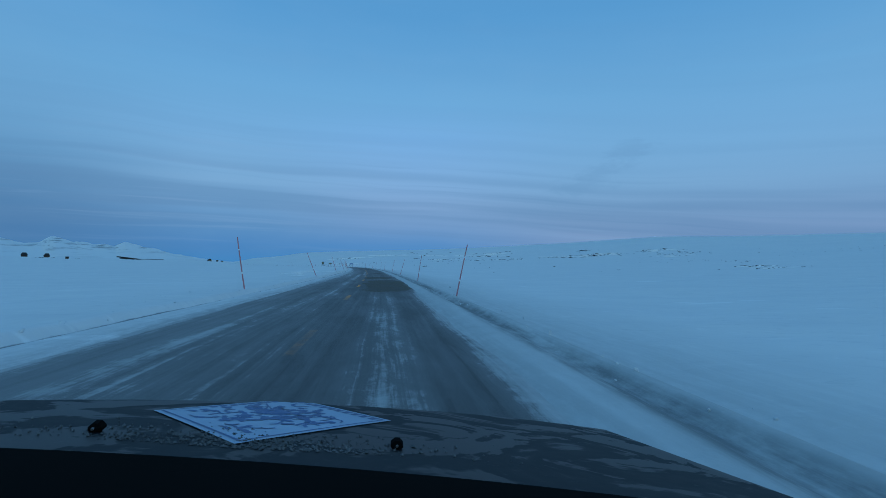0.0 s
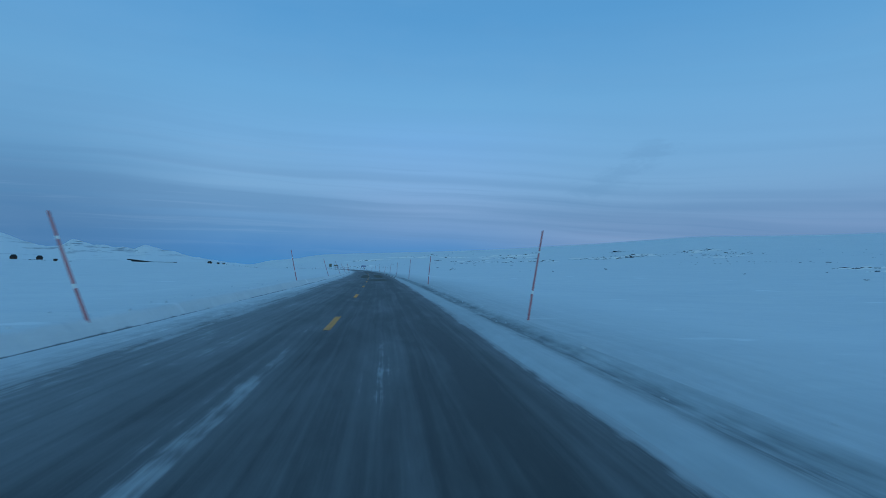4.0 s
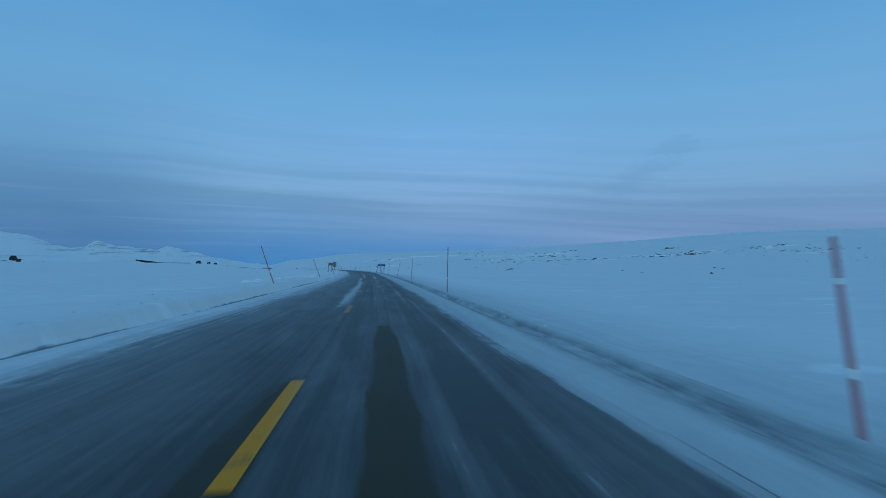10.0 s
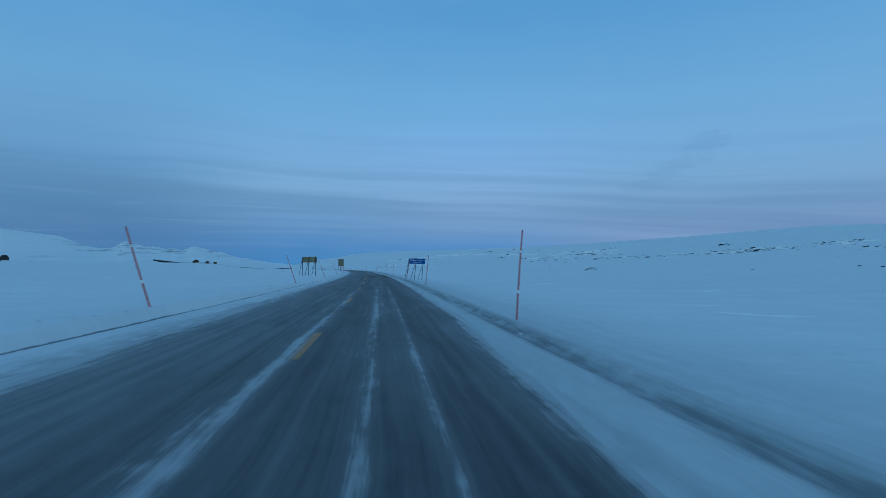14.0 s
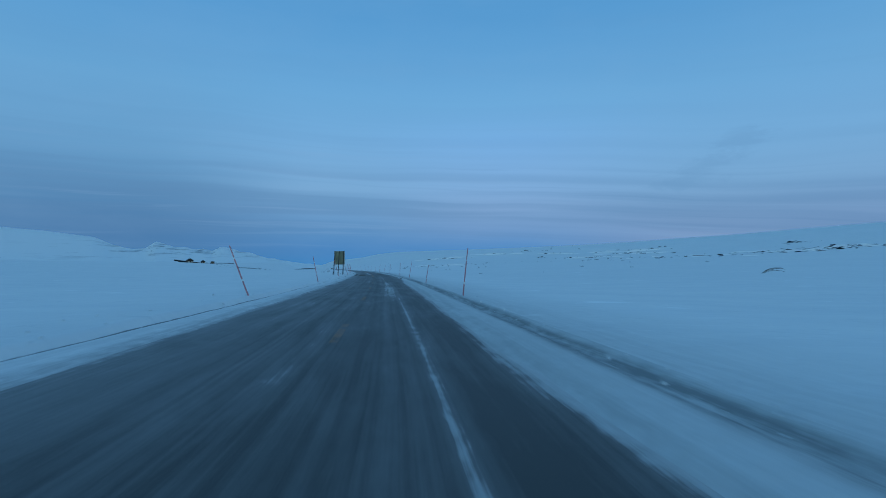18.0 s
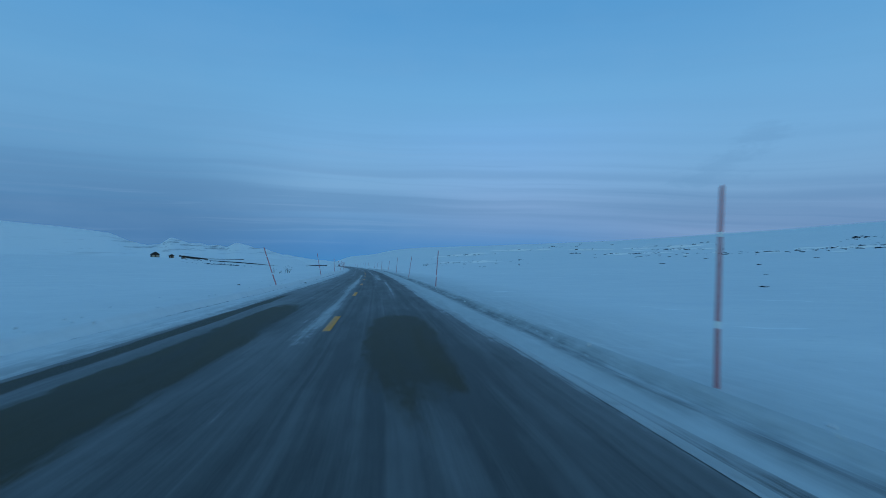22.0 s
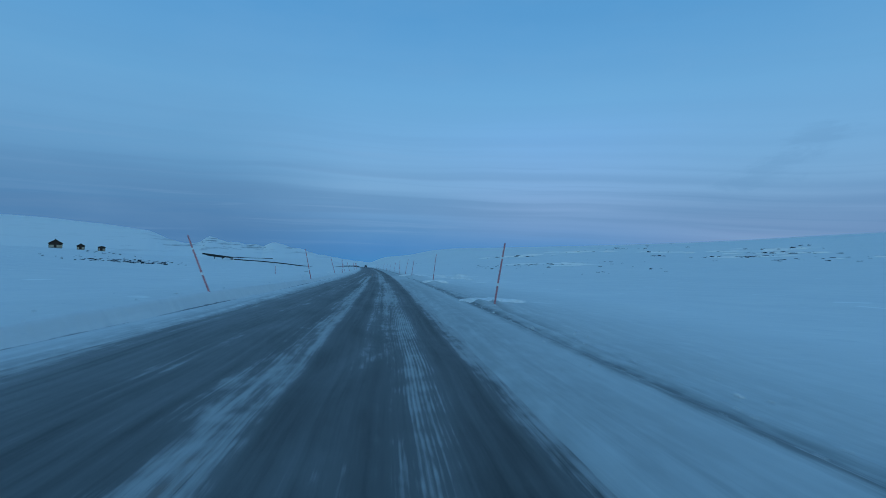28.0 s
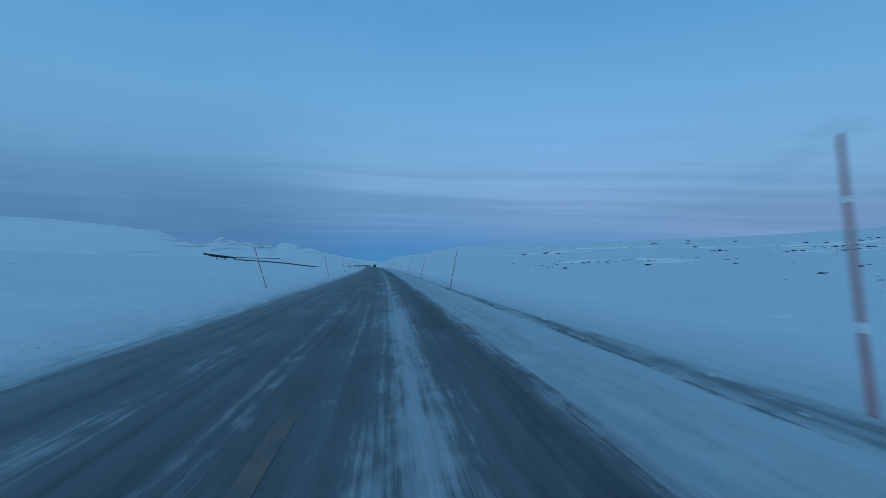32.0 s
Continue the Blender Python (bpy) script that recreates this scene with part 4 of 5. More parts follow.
def frame_mesh(name, w, h, t, d, mat):
    bm = bmesh.new()
    for sx, sz, cx, cz in ((w, t, 0, (h - t) / 2), (w, t, 0, -(h - t) / 2), (t, h - 2 * t, (w - t) / 2, 0), (t, h - 2 * t, -(w - t) / 2, 0)):
        bmesh.ops.create_cube(bm, size=1.0, matrix=Matrix.Translation((cx, 0, cz)) @ Matrix.Diagonal((sx, d, sz, 1)))
    me = bpy.data.meshes.new(name)
    bm.to_mesh(me)
    bm.free()
    me.materials.append(mat)
    return me


def back_sign(name, middle, yaw, w, h, slats, uprights, strut_top, double, label, low=-0.5):
    """A sign seen from behind: slatted back, uprights, and struts that reach the ground on this side.
    uprights: foot and top of each post, foot of its strut across and towards the road user."""
    e = new(name)
    x, y, mid = middle
    base = gz_xy(x, y)
    e.matrix_world = pose(x, y, base, 0, 0, yaw)
    mid -= base
    tagged(e, label, "road sign")
    back = part("panel", box("panel", (w, 0.05, h), (0, 0.05, mid), M_SIGNBACK, 0.004), e, "sign panel seen from its bare back")
    part("edge_frame", frame_mesh("edge_frame", w + 0.05, h + 0.05, 0.05, 0.09, M_SIGNEDGE), back, "pale aluminium edge", pose(0, 0.05, mid))
    step, r = h / slats, random.Random(len(name))
    for k in range(slats):
        part("slat", box("slat", (w * 0.985, 0.026, step * r.uniform(0.74, 0.86)), (0, 0.012, mid - h / 2 + step * (k + 0.5)), M_SIGNBACK, 0.006), back)
    for fx, tx, sx, sy in uprights:
        part("post", rod("post", (fx, -0.05, low - base), (tx, -0.05, mid + h / 2 + 0.03), 0.048, 0.048, M_STEEL, 10), e)
        part("strut", rod("strut", (tx, -0.10, mid + h * strut_top), (sx, sy, low - base), 0.036, 0.036, M_STEEL), e)
        if double:
            part("strut", rod("strut", (tx - 0.05, -0.10, mid - h / 2 - 0.02), (sx + 0.03, sy + 0.10, low - base), 0.036, 0.036, M_STEEL), e)
        part("bracket", box("bracket", (0.12, 0.06, 0.10), (tx, -0.07, mid + h * strut_top), M_STEEL, 0.01), e)


def bent_pole():
    """A snow pole bent over beside the board."""
    e = new("bent_snow_pole")
    z = gz_xy(-60.95, 526.3)
    e.matrix_world = pose(-60.95, 526.3, z)
    tagged(e, "dark snow pole bent over against the information board", "snow pole", "snow poles along the road")
    pts = [Vector((-0.60 * u ** 1.5, -0.62 * u, -0.4 + (2.4 - z) * u)) for u in (0.0, 0.2, 0.4, 0.6, 0.8, 1.0)]
    verts, faces = [], []
    for p, q in zip(pts[:-1], pts[1:]):
        rod_into(verts, faces, p, q, 0.034, 0.032)
    part("shaft", mesh_of("shaft", verts, faces, M_RED), e)
    part("cap", rod("cap", pts[-1], pts[-1] + Vector((-0.03, -0.01, 0.02)), 0.03, 0.012, M_RED), e)


M_SIGNEDGE = plain("pale_aluminium", (0.40, 0.41, 0.40), 0.45, 0.5, grain=0.1, bump=0.02)
summit_sign()
back_sign("direction_sign", (-43.01, 414.40, 2.83), -5.1, 2.48, 0.91, 7, ((-1.22, -1.14, -1.05, -2.2), (-0.20, -0.06, -0.05, -2.2), (1.06, 1.04, 1.05, -2.1)), 0.30, False, "wide sign seen from its yellow-grey slatted back, on three strutted posts")
back_sign("information_board", (-62.71, 526.20, 3.585), -7.0, 2.15, 2.66, 14, ((-1.20, -0.95, -0.26, -2.84), (-0.27, -0.04, 0.74, -2.73), (0.82, 0.88, 1.73, -2.66)), 0.32, True, "tall information board seen from its yellow-grey slatted back, on strutted posts")
bent_pole()

# ======================================================================
# boulders and outcrops on the hills
# ======================================================================
rng = random.Random(7)


def rock_mesh(seed, flat):
    r = random.Random(seed)
    bm = bmesh.new()
    bmesh.ops.create_icosphere(bm, subdivisions=2, radius=1.0)
    off = Vector((r.uniform(-9, 9), r.uniform(-9, 9), r.uniform(-9, 9)))
    for v in bm.verts:
        d = 1 + 0.55 * noise.noise(v.co * 1.3 + off) + 0.25 * noise.noise(v.co * 3.1 + off)
        v.co = Vector((v.co.x * d, v.co.y * d * 0.8, v.co.z * d * flat))
    me = bpy.data.meshes.new("boulder")
    bm.to_mesh(me)
    bm.free()
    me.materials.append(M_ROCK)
    return me


ROCKS = [rock_mesh(10 + k, f) for k, f in enumerate((0.55, 0.40, 0.70, 0.30, 0.85, 0.35, 0.5, 0.6))]
rock_spots = []


def rock_field(cx, cy, wx_, wy_, n, r0, r1, turn=0.0):
    ca, sa = math.cos(radians(turn)), math.sin(radians(turn))
    for _ in range(n):
        u, v = rng.gauss(0, 0.42) * wx_, rng.gauss(0, 0.42) * wy_
        r = r0 + (r1 - r0) * rng.random() ** 2.2
        rock_spots.append((cx + ca * u - sa * v, cy + sa * u + ca * v, r))


rock_spots += [(398, 1527, 4.2), (54, 844, 1.5), (130, 962, 1.5), (184, 906, 1.3), (68, 760, 0.8), (-11, 606, 0.45), (-34, 563, 0.32), (231, 635, 1.4), (221, 608, 1.1), (106, 432, 0.8), (87, 453, 0.6), (128, 574, 0.8), (158, 309, 0.7), (83, 177, 0.45), (79, 166, 0.4), (29, 120, 0.16)]
rock_spots += [(-50, 948, 0.9), (-62, 870, 0.5), (-59, 875, 0.6), (-72, 835, 0.35), (-60, 856, 0.35), (-32, 910, 0.8), (-25, 919, 0.5), (-34, 877, 0.6), (-85, 833, 0.3), (448, 1737, 4.5), (459, 1731, 3.0), (183, 1844, 3.5), (156, 1748, 2.6), (247, 1772, 3.0), (264, 1951, 3.0), (326, 1687, 3.6), (953, 1131, 2.2)]
rock_field(-83, 1017, 34, 70, 50, 0.3, 1.1)
rock_field(-30, 1120, 120, 60, 20, 0.4, 1.4)
# the bands of stones along the long slope on the right: middle, spread, number, sizes, turn
rock_field(612, 1350, 80, 36, 34, 1.6, 5.2, 28)
rock_field(800, 1345, 38, 40, 18, 1.7, 4.6)
rock_field(690, 1110, 70, 70, 12, 1.3, 3.8)
rock_field(448, 536, 22, 12, 16, 1.0, 3.4, 25)
rock_field(418, 474, 34, 7, 12, 0.8, 2.3, 15)
rock_field(790, 1200, 70, 130, 16, 1.5, 3.8)
rock_field(520, 740, 90, 110, 8, 1.0, 2.4)
rock_field(512, 1362, 52, 40, 18, 1.8, 5.0, 40)
rock_field(655, 1528, 36, 18, 8, 2.2, 5.0)
rock_field(262, 1150, 60, 44, 8, 1.2, 2.8)
rock_field(172, 1302, 36, 30, 16, 1.2, 3.2)
rock_field(332, 1572, 30, 18, 16, 2.0, 5.2, 30)
rock_field(94, 1402, 22, 24, 8, 1.3, 2.8)
for cx, cy, wide, deep, n in ((-95, 1600, 50, 30, 26), (20, 1680, 60, 30, 20), (165, 1640, 36, 20, 12), (275, 1640, 44, 14, 12), (400, 1680, 50, 24, 18), (110, 1760, 70, 40, 12)):
    rock_field(cx, cy, wide, deep, n, 1.2, 3.6, 12)
rock_field(-106, 1190, 40, 24, 14, 0.7, 1.7)
rock_field(-206, 790, 13, 17, 44, 0.3, 1.15)
rock_field(-246, 820, 16, 10, 16, 0.25, 0.6)
rock_field(-395, 908, 16, 10, 10, 0.7, 1.8)
rock_field(-300, 838, 10, 4, 7, 0.5, 1.0)
rock_field(-560, 930, 60, 30, 12, 1.0, 2.6)
rock_field(-752, 1256, 16, 6, 14, 0.6, 1.7)
rock_field(-900, 1350, 160, 80, 16, 1.6, 5.0)
rock_spots.sort(key=lambda q: math.hypot(q[0] + 60, q[1] - 500) / (q[2] + 0.5))
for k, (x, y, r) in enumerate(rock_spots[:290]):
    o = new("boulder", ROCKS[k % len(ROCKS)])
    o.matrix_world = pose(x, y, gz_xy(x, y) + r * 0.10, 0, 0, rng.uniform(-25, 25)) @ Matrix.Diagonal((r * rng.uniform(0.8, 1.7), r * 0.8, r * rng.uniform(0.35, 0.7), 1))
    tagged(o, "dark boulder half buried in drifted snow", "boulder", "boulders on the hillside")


def outcrops():
    """Low ledges and far stones that nobody could count, as one sheet of stones."""
    verts, faces = [], []
    r = random.Random(3)
    bv = [v.co.copy() for v in ROCKS[1].vertices]
    bf = [tuple(p.vertices) for p in ROCKS[1].polygons]
    spots = list(rock_spots[290:])
    for cx, cy, w, d, n in ((-83, 1030, 60, 80, 60), (-200, 1500, 200, 150, 24), (-850, 1350, 260, 120, 34), (-500, 1000, 100, 60, 24), (-212, 798, 15, 22, 110), (612, 1350, 110, 55, 90), (800, 1340, 60, 60, 40), (450, 530, 36, 24, 26),
                            (430, 476, 60, 10, 20), (510, 1360, 80, 60, 60), (655, 1525, 60, 34, 24), (170, 1300, 60, 44, 44), (335, 1570, 60, 34, 44), (790, 1220, 110, 160, 50), (240, 1150, 150, 70, 40), (560, 820, 180, 180, 30), (900, 900, 200, 160, 34)):
        for _ in range(n):
            spots.append((cx + r.gauss(0, 0.45) * w, cy + r.gauss(0, 0.45) * d, r.uniform(0.3, 1.3) * (0.42 if abs(cx + 212) < 5 else 2.1 if cy > 1025 and cx > 100 else 1.15 if cx > 300 else 0.7)))
    for x, y, q in spots:
        m = pose(x, y, gz_xy(x, y) + 0.12 * q, 0, 0, r.uniform(-20, 20)) @ Matrix.Diagonal((q * r.uniform(0.7, 1.9), q, q * r.uniform(0.3, 0.7), 1))
        o = len(verts)
        verts.extend(tuple(m @ c) for c in bv)
        faces.extend(tuple(o + i for i in f) for f in bf)
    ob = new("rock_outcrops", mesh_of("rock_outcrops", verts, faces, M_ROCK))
    tagged(ob, "scattered dark stones and ledges showing through the snow", "rocks", kind="stuff")


outcrops()


def drift_tails():
    """Thin tails of packed snow that the wind left behind the stones of the slope."""
    r = random.Random(31)
    verts, faces = [], []
    for cx, cy, w, d, n in ((612, 1345, 90, 40, 22), (-95, 1595, 60, 30, 16), (20, 1675, 70, 30, 14), (170, 1635, 40, 20, 8), (275, 1635, 50, 14, 10), (400, 1675, 60, 24, 14), (800, 1340, 50, 45, 12), (448, 530, 30, 16, 10), (418, 472, 40, 8, 8), (512, 1360, 60, 44, 14), (172, 1302, 44, 34, 10), (335, 1568, 44, 24, 12), (-80, 1010, 34, 60, 14), (690, 1110, 80, 80, 8), (250, 1140, 80, 50, 6)):
        for _ in range(n):
            x, y = cx + r.gauss(0, 0.5) * w, cy + r.gauss(0, 0.5) * d
            far = math.hypot(x + 60, y - 500) / 1000
            ln, wd, ht = r.uniform(10, 36) * (0.3 + far), r.uniform(1.2, 2.4), r.uniform(0.7, 1.5) * (0.3 + far)
            a = radians(r.uniform(-14, 26))
            ca, sa = math.cos(a), math.sin(a)
            o = len(verts)
            for k in range(9):
                u = k / 8
                shape = math.sin(math.pi * u ** 0.7) ** 0.8
                px, py = x + ca * ln * (u - 0.5), y + sa * ln * (u - 0.5)
                pz = gz_xy(px, py)
                verts += [(px + sa * wd * shape * 0.3, py - ca * wd * shape * 0.3, pz - 0.15), (px, py, pz + ht * shape - 0.05), (px - sa * wd * shape, py + ca * wd * shape, pz - 0.15)]
            for k in range(8):
                q = o + 3 * k
                faces += [(q, q + 3, q + 4, q + 1), (q + 1, q + 4, q + 5, q + 2)]
    ob = new("snow_tails", mesh_of("snow_tails", verts, faces, M_TAIL, True))
    tagged(ob, "thin white tails of packed snow between the stones", "snow", kind="stuff")


M_TAIL = plain("bright_packed_snow", (0.97, 0.97, 0.96), 0.7, grain=0.02, scale=2.0, bump=0.0)
drift_tails()

# ======================================================================
# huts and barns on the plain
# ======================================================================


def gable_house(name, x, y, w, d, wall, roof, turn, label, chimney=True, pole=False, walls=M_DARKWOOD, gable=M_PALEWOOD, hipped=False):
    """A timber hut: boarded walls, gable ends, two roof slopes with overhang, door and window."""
    e = new(name)
    z = gz_xy(x, y)
    e.matrix_world = pose(x, y, z, 0, 0, turn)
    tagged(e, label, "hut" if w < 9 else "barn", "buildings on the plain")
    part("foundation", box("foundation", (w * 1.0, d * 1.0, 1.2), (0, 0, -0.45), M_CONCRETE), e)
    for sy in (-1, 1):
        part("wall", box("wall", (w, 0.12, wall), (0, sy * (d / 2 - 0.06), 0.15 + wall / 2), walls), e)
    for sx in (-1, 1):
        if hipped:
            part("end_wall", box("end_wall", (0.12, d - 0.24, wall), (sx * (w / 2 - 0.06), 0, 0.15 + wall / 2), walls), e, "dark end wall")
            continue
        hx = sx * (w / 2 - 0.06)
        low, t, r = 0.15 + wall * 0.62, 0.15 + wall, 0.15 + wall + roof
        part("end_wall", box("end_wall", (0.12, d - 0.24, wall * 0.62), (hx, 0, 0.15 + wall * 0.31), gable), e, "pale lower boards")
        verts = []
        for q in (-0.06, 0.06):
            verts += [(hx + q, -d / 2 + 0.12, low), (hx + q, d / 2 - 0.12, low), (hx + q, d / 2 - 0.12, t), (hx + q, 0, r), (hx + q, -d / 2 + 0.12, t)]
        f = [(4, 3, 2, 1, 0), (5, 6, 7, 8, 9)] + [(k, (k + 1) % 5, 5 + (k + 1) % 5, 5 + k) for k in range(5)]
        part("gable", mesh_of("gable", verts, f, walls), e, "dark brown gable")
    if hipped:
        o, t, rl_ = 0.5, 0.15 + wall, w * 0.30
        hx, hy = w / 2 + o, d / 2 + o
        verts = [(-hx, -hy, t - 0.15), (hx, -hy, t - 0.15), (hx, hy, t - 0.15), (-hx, hy, t - 0.15), (-rl_, 0, t + roof), (rl_, 0, t + roof)]
        part("roof", mesh_of("roof", verts, [(0, 1, 5, 4), (1, 2, 5), (2, 3, 4, 5), (3, 0, 4), (3, 2, 1, 0)], M_RAIL), e, "dark hipped roof")
    ang = math.atan2(roof, d / 2)
    ln = math.hypot(roof, d / 2) + 0.45
    for sy in () if hipped else (-1, 1):
        m = pose(0, sy * d / 4 * 1.05, 0.15 + wall + roof / 2 + 0.06, math.degrees(-sy * ang), 0, 0)
        part("roof_slope", box("roof_slope", (w + 1.1, ln, 0.14), (0, 0, 0), M_RAIL, 0.02), e, "dark tarred roof slope", m)
    part("door", box("door", (0.06, 0.85, min(1.9, wall * 0.9)), (-w / 2 - 0.02, 0.1, 0.15 + min(1.9, wall * 0.9) / 2), M_DARKWOOD), e, "dark plank door")
    part("window", box("window", (0.8, 0.06, 0.6), (w * 0.2, -d / 2 - 0.02, 0.15 + wall * 0.6), M_GLASS), e, "small dark window")
    if chimney:
        part("chimney", box("chimney", (0.45, 0.45, 1.0), (w * 0.1, 0.1, 0.15 + wall + roof + 0.2), M_CONCRETE, 0.02), e)
    if pole:
        part("flagpole", rod("flagpole", (0.2, 0, wall + roof * 0.6), (0.2, 0, wall + roof + 1.7), 0.06, 0.03, M_PALEWOOD), e)


M_GLASS = plain("dark_glass", (0.02, 0.025, 0.03), 0.12, grain=0.05, bump=0.0)
gable_house("hut", -280.8, 832.3, 4.8, 4.4, 1.75, 1.45, 138, "brown timber hut with a dark gable roof and flagpole", False, True)
gable_house("hut", -268.9, 832.4, 2.8, 2.5, 1.4, 0.75, 138, "small brown timber hut with a pale gable end", False)
gable_house("shed", -262.3, 835.6, 2.6, 2.4, 1.45, 0.3, 138, "low dark shed with an almost flat roof", False)
gable_house("barn", -625, 934, 8.6, 7.0, 3.0, 4.2, 30, "large dark barn with a steep roof on the snow plain", False, hipped=True)
gable_house("shed", -668, 918, 8.8, 5.0, 2.0, 0.8, 30, "long low dark shed beside the barns", False)
gable_house("barn", -619, 982, 8.4, 7.0, 2.9, 4.0, 30, "large dark barn with a steep roof on the snow plain", False, hipped=True)
gable_house("shed", -509, 856, 4.0, 3.2, 2.4, 1.0, 20, "small dark shed alone on the snow plain", False)

# ======================================================================
# railway bridge and snow fences at the foot of the mountains
# ======================================================================


def bridge():
    a, b = Vector((-887, 1770, 28.5)), Vector((-842, 1806, 21.0))
    d = (b - a).normalized()
    e = new("railway_bridge")
    yaw = math.degrees(math.atan2(d.y, d.x))
    e.matrix_world = pose(a.x, a.y, a.z, 0, 0, yaw)
    tagged(e, "dark railway bridge with concrete piers crossing a snowy gully", "bridge")
    ln = (b - a).length
    slope = math.degrees(math.asin(d.z))
    tilt = pose(0, 0, 0, 0, -slope, 0)
    part("deck", box("deck", (ln + 14, 6, 1.6), (ln / 2 - 4, 0, -0.8), M_RAIL, 0.1), e, "", tilt)
    for sy in (-1, 1):
        part("parapet", box("parapet", (ln + 14, 0.3, 2.2), (ln / 2 - 4, sy * 2.9, 1.0), M_RAIL), e, "tall dark board fence along the deck", tilt)
    part("girder", box("girder", (ln * 0.7, 4.4, 2.0), (ln * 0.36, 0, -2.4), M_RAIL), e, "", tilt)
    for fx in (0.30, 0.62):
        part("pier", rod("pier", (fx * ln, 0, -18), (fx * ln, 0, -2.4 + d.z * fx * ln), 1.7, 1.3, M_CONCRETE, 10), e, "round concrete pier")
    part("abutment", box("abutment", (6, 7, 12), (1.0 * ln, 0, -14), M_CONCRETE, 0.3), e, "concrete abutment")


def fence(name, pts, height, label, gap=9.0):
    """A long board fence that follows the land: posts and boards."""
    e = new(name)
    tagged(e, label, "fence", "snow fences")
    x0, y0 = pts[0][:2]
    e.location = (x0, y0, 0)
    for (xa, ya), (xb, yb) in zip(pts[:-1], pts[1:]):
        n = max(1, int(round(math.hypot(xb - xa, yb - ya) / gap)))
        for k in range(n):
            p = [(xa + (xb - xa) * q / n, ya + (yb - ya) * q / n) for q in (k, k + 1)]
            za, zb = (gz_xy(*q) for q in p)
            ux, uy = p[0][0] - x0, p[0][1] - y0
            vx, vy = p[1][0] - x0, p[1][1] - y0
            nx, ny = -(vy - uy), vx - ux
            q = math.hypot(nx, ny)
            nx, ny = nx / q * 0.08, ny / q * 0.08
            v = []
            for t in (-1, 1):
                v += [(ux + t * nx, uy + t * ny, za - 0.2), (vx + t * nx, vy + t * ny, zb - 0.2), (vx + t * nx, vy + t * ny, zb + height), (ux + t * nx, uy + t * ny, za + height)]
            f = [(0, 1, 2, 3), (7, 6, 5, 4), (0, 4, 5, 1), (3, 2, 6, 7), (0, 3, 7, 4), (1, 5, 6, 2)]
            part("board_panel", mesh_of("board_panel", v, f, M_RAIL), e)
            part("fence_post", rod("fence_post", (ux, uy, za - 0.6), (ux, uy, za + height + 0.3), 0.16, 0.14, M_DARKWOOD, 6), e)


bridge()
fence("snow_fence", [(-838, 1810), (-790, 1813), (-700, 1815), (-600, 1816), (-500, 1815)], 2.4, "long dark board snow fence descending across the snow", 16)
fence("snow_fence", [(-1010, 2010), (-940, 2048), (-880, 2080)], 2.0, "long dark board snow fence under the mountains", 16)
fence("snow_fence", [(-880, 1110), (-800, 1200), (-750, 1252), (-690, 1322), (-620, 1400), (-540, 1480)], 1.5, "low dark fence half drifted over by snow", 12)

# ======================================================================
# small things on the verges
# ======================================================================


def bush(s, lat, height, seed):
    """A leafless birch bush: several stems, each forking twice."""
    r = random.Random(seed)
    e = new("bare_bush")
    e.matrix_world = at_road(s, lat)
    tagged(e, "leafless birch bush standing in deep snow", "bush")

    def grow(verts, faces, p, d, ln, rad, level):
        for k in range(3):
            q = p + d * ln / 3
            rod_into(verts, faces, p, q, rad, rad * 0.85, 5)
            p, rad = q, rad * 0.85
            d = (d + Vector((r.uniform(-.18, .18), r.uniform(-.18, .18), 0.08))).normalized()
            if level < 3 and k > 0:
                side = (d + Vector((r.uniform(-.8, .8), r.uniform(-.8, .8), r.uniform(-.1, .3)))).normalized()
                grow(verts, faces, p, side, ln * 0.55, rad * 0.6, level + 1)

    for _ in range(7):
        verts, faces = [], []
        base = Vector((r.uniform(-.8, .8), r.uniform(-.5, .5), -0.2))
        grow(verts, faces, base, Vector((r.uniform(-.35, .35), r.uniform(-.3, .3), 1)).normalized(), height * r.uniform(0.5, 1.0), 0.022, 1)
        part("stem", mesh_of("stem", verts, faces, M_TWIG), e)


bush(614.5, -13.1, 1.15, 5)
bush(617, -15.2, 0.9, 6)


def brushwood(x, y, size=1.0, seed=11, low=1.0):
    """Bent bare branches pressed down by snow."""
    r = random.Random(seed)
    e = new("bent_branches")
    e.matrix_world = pose(x, y, gz_xy(x, y), 0, 0, 10 + 3 * (seed - 11)) @ Matrix.Diagonal((size, size, size * low, 1))
    tagged(e, "bare branches bent low over the snow", "bush")
    for k in range(7):
        verts, faces = [], []
        p = Vector((-3.4 + r.uniform(-.5, .5), r.uniform(-1, 1), -0.1))
        d = Vector((0.5, r.uniform(-.15, .15), 0.34 + r.uniform(-.12, .12))).normalized()
        for _ in range(9):
            q = p + d * 0.85
            rod_into(verts, faces, p, q, 0.055, 0.05, 5)
            p = q
            d = (d + Vector((0.08, r.uniform(-.05, .05), -0.10))).normalized()
            if p.z < 0.05:
                break
        part("branch", mesh_of("branch", verts, faces, M_TWIG), e)


brushwood(49, 575, 0.8)
bx, by = beside(789.0, -15.5)
brushwood(float(bx), float(by), 0.20, 12, 0.40)


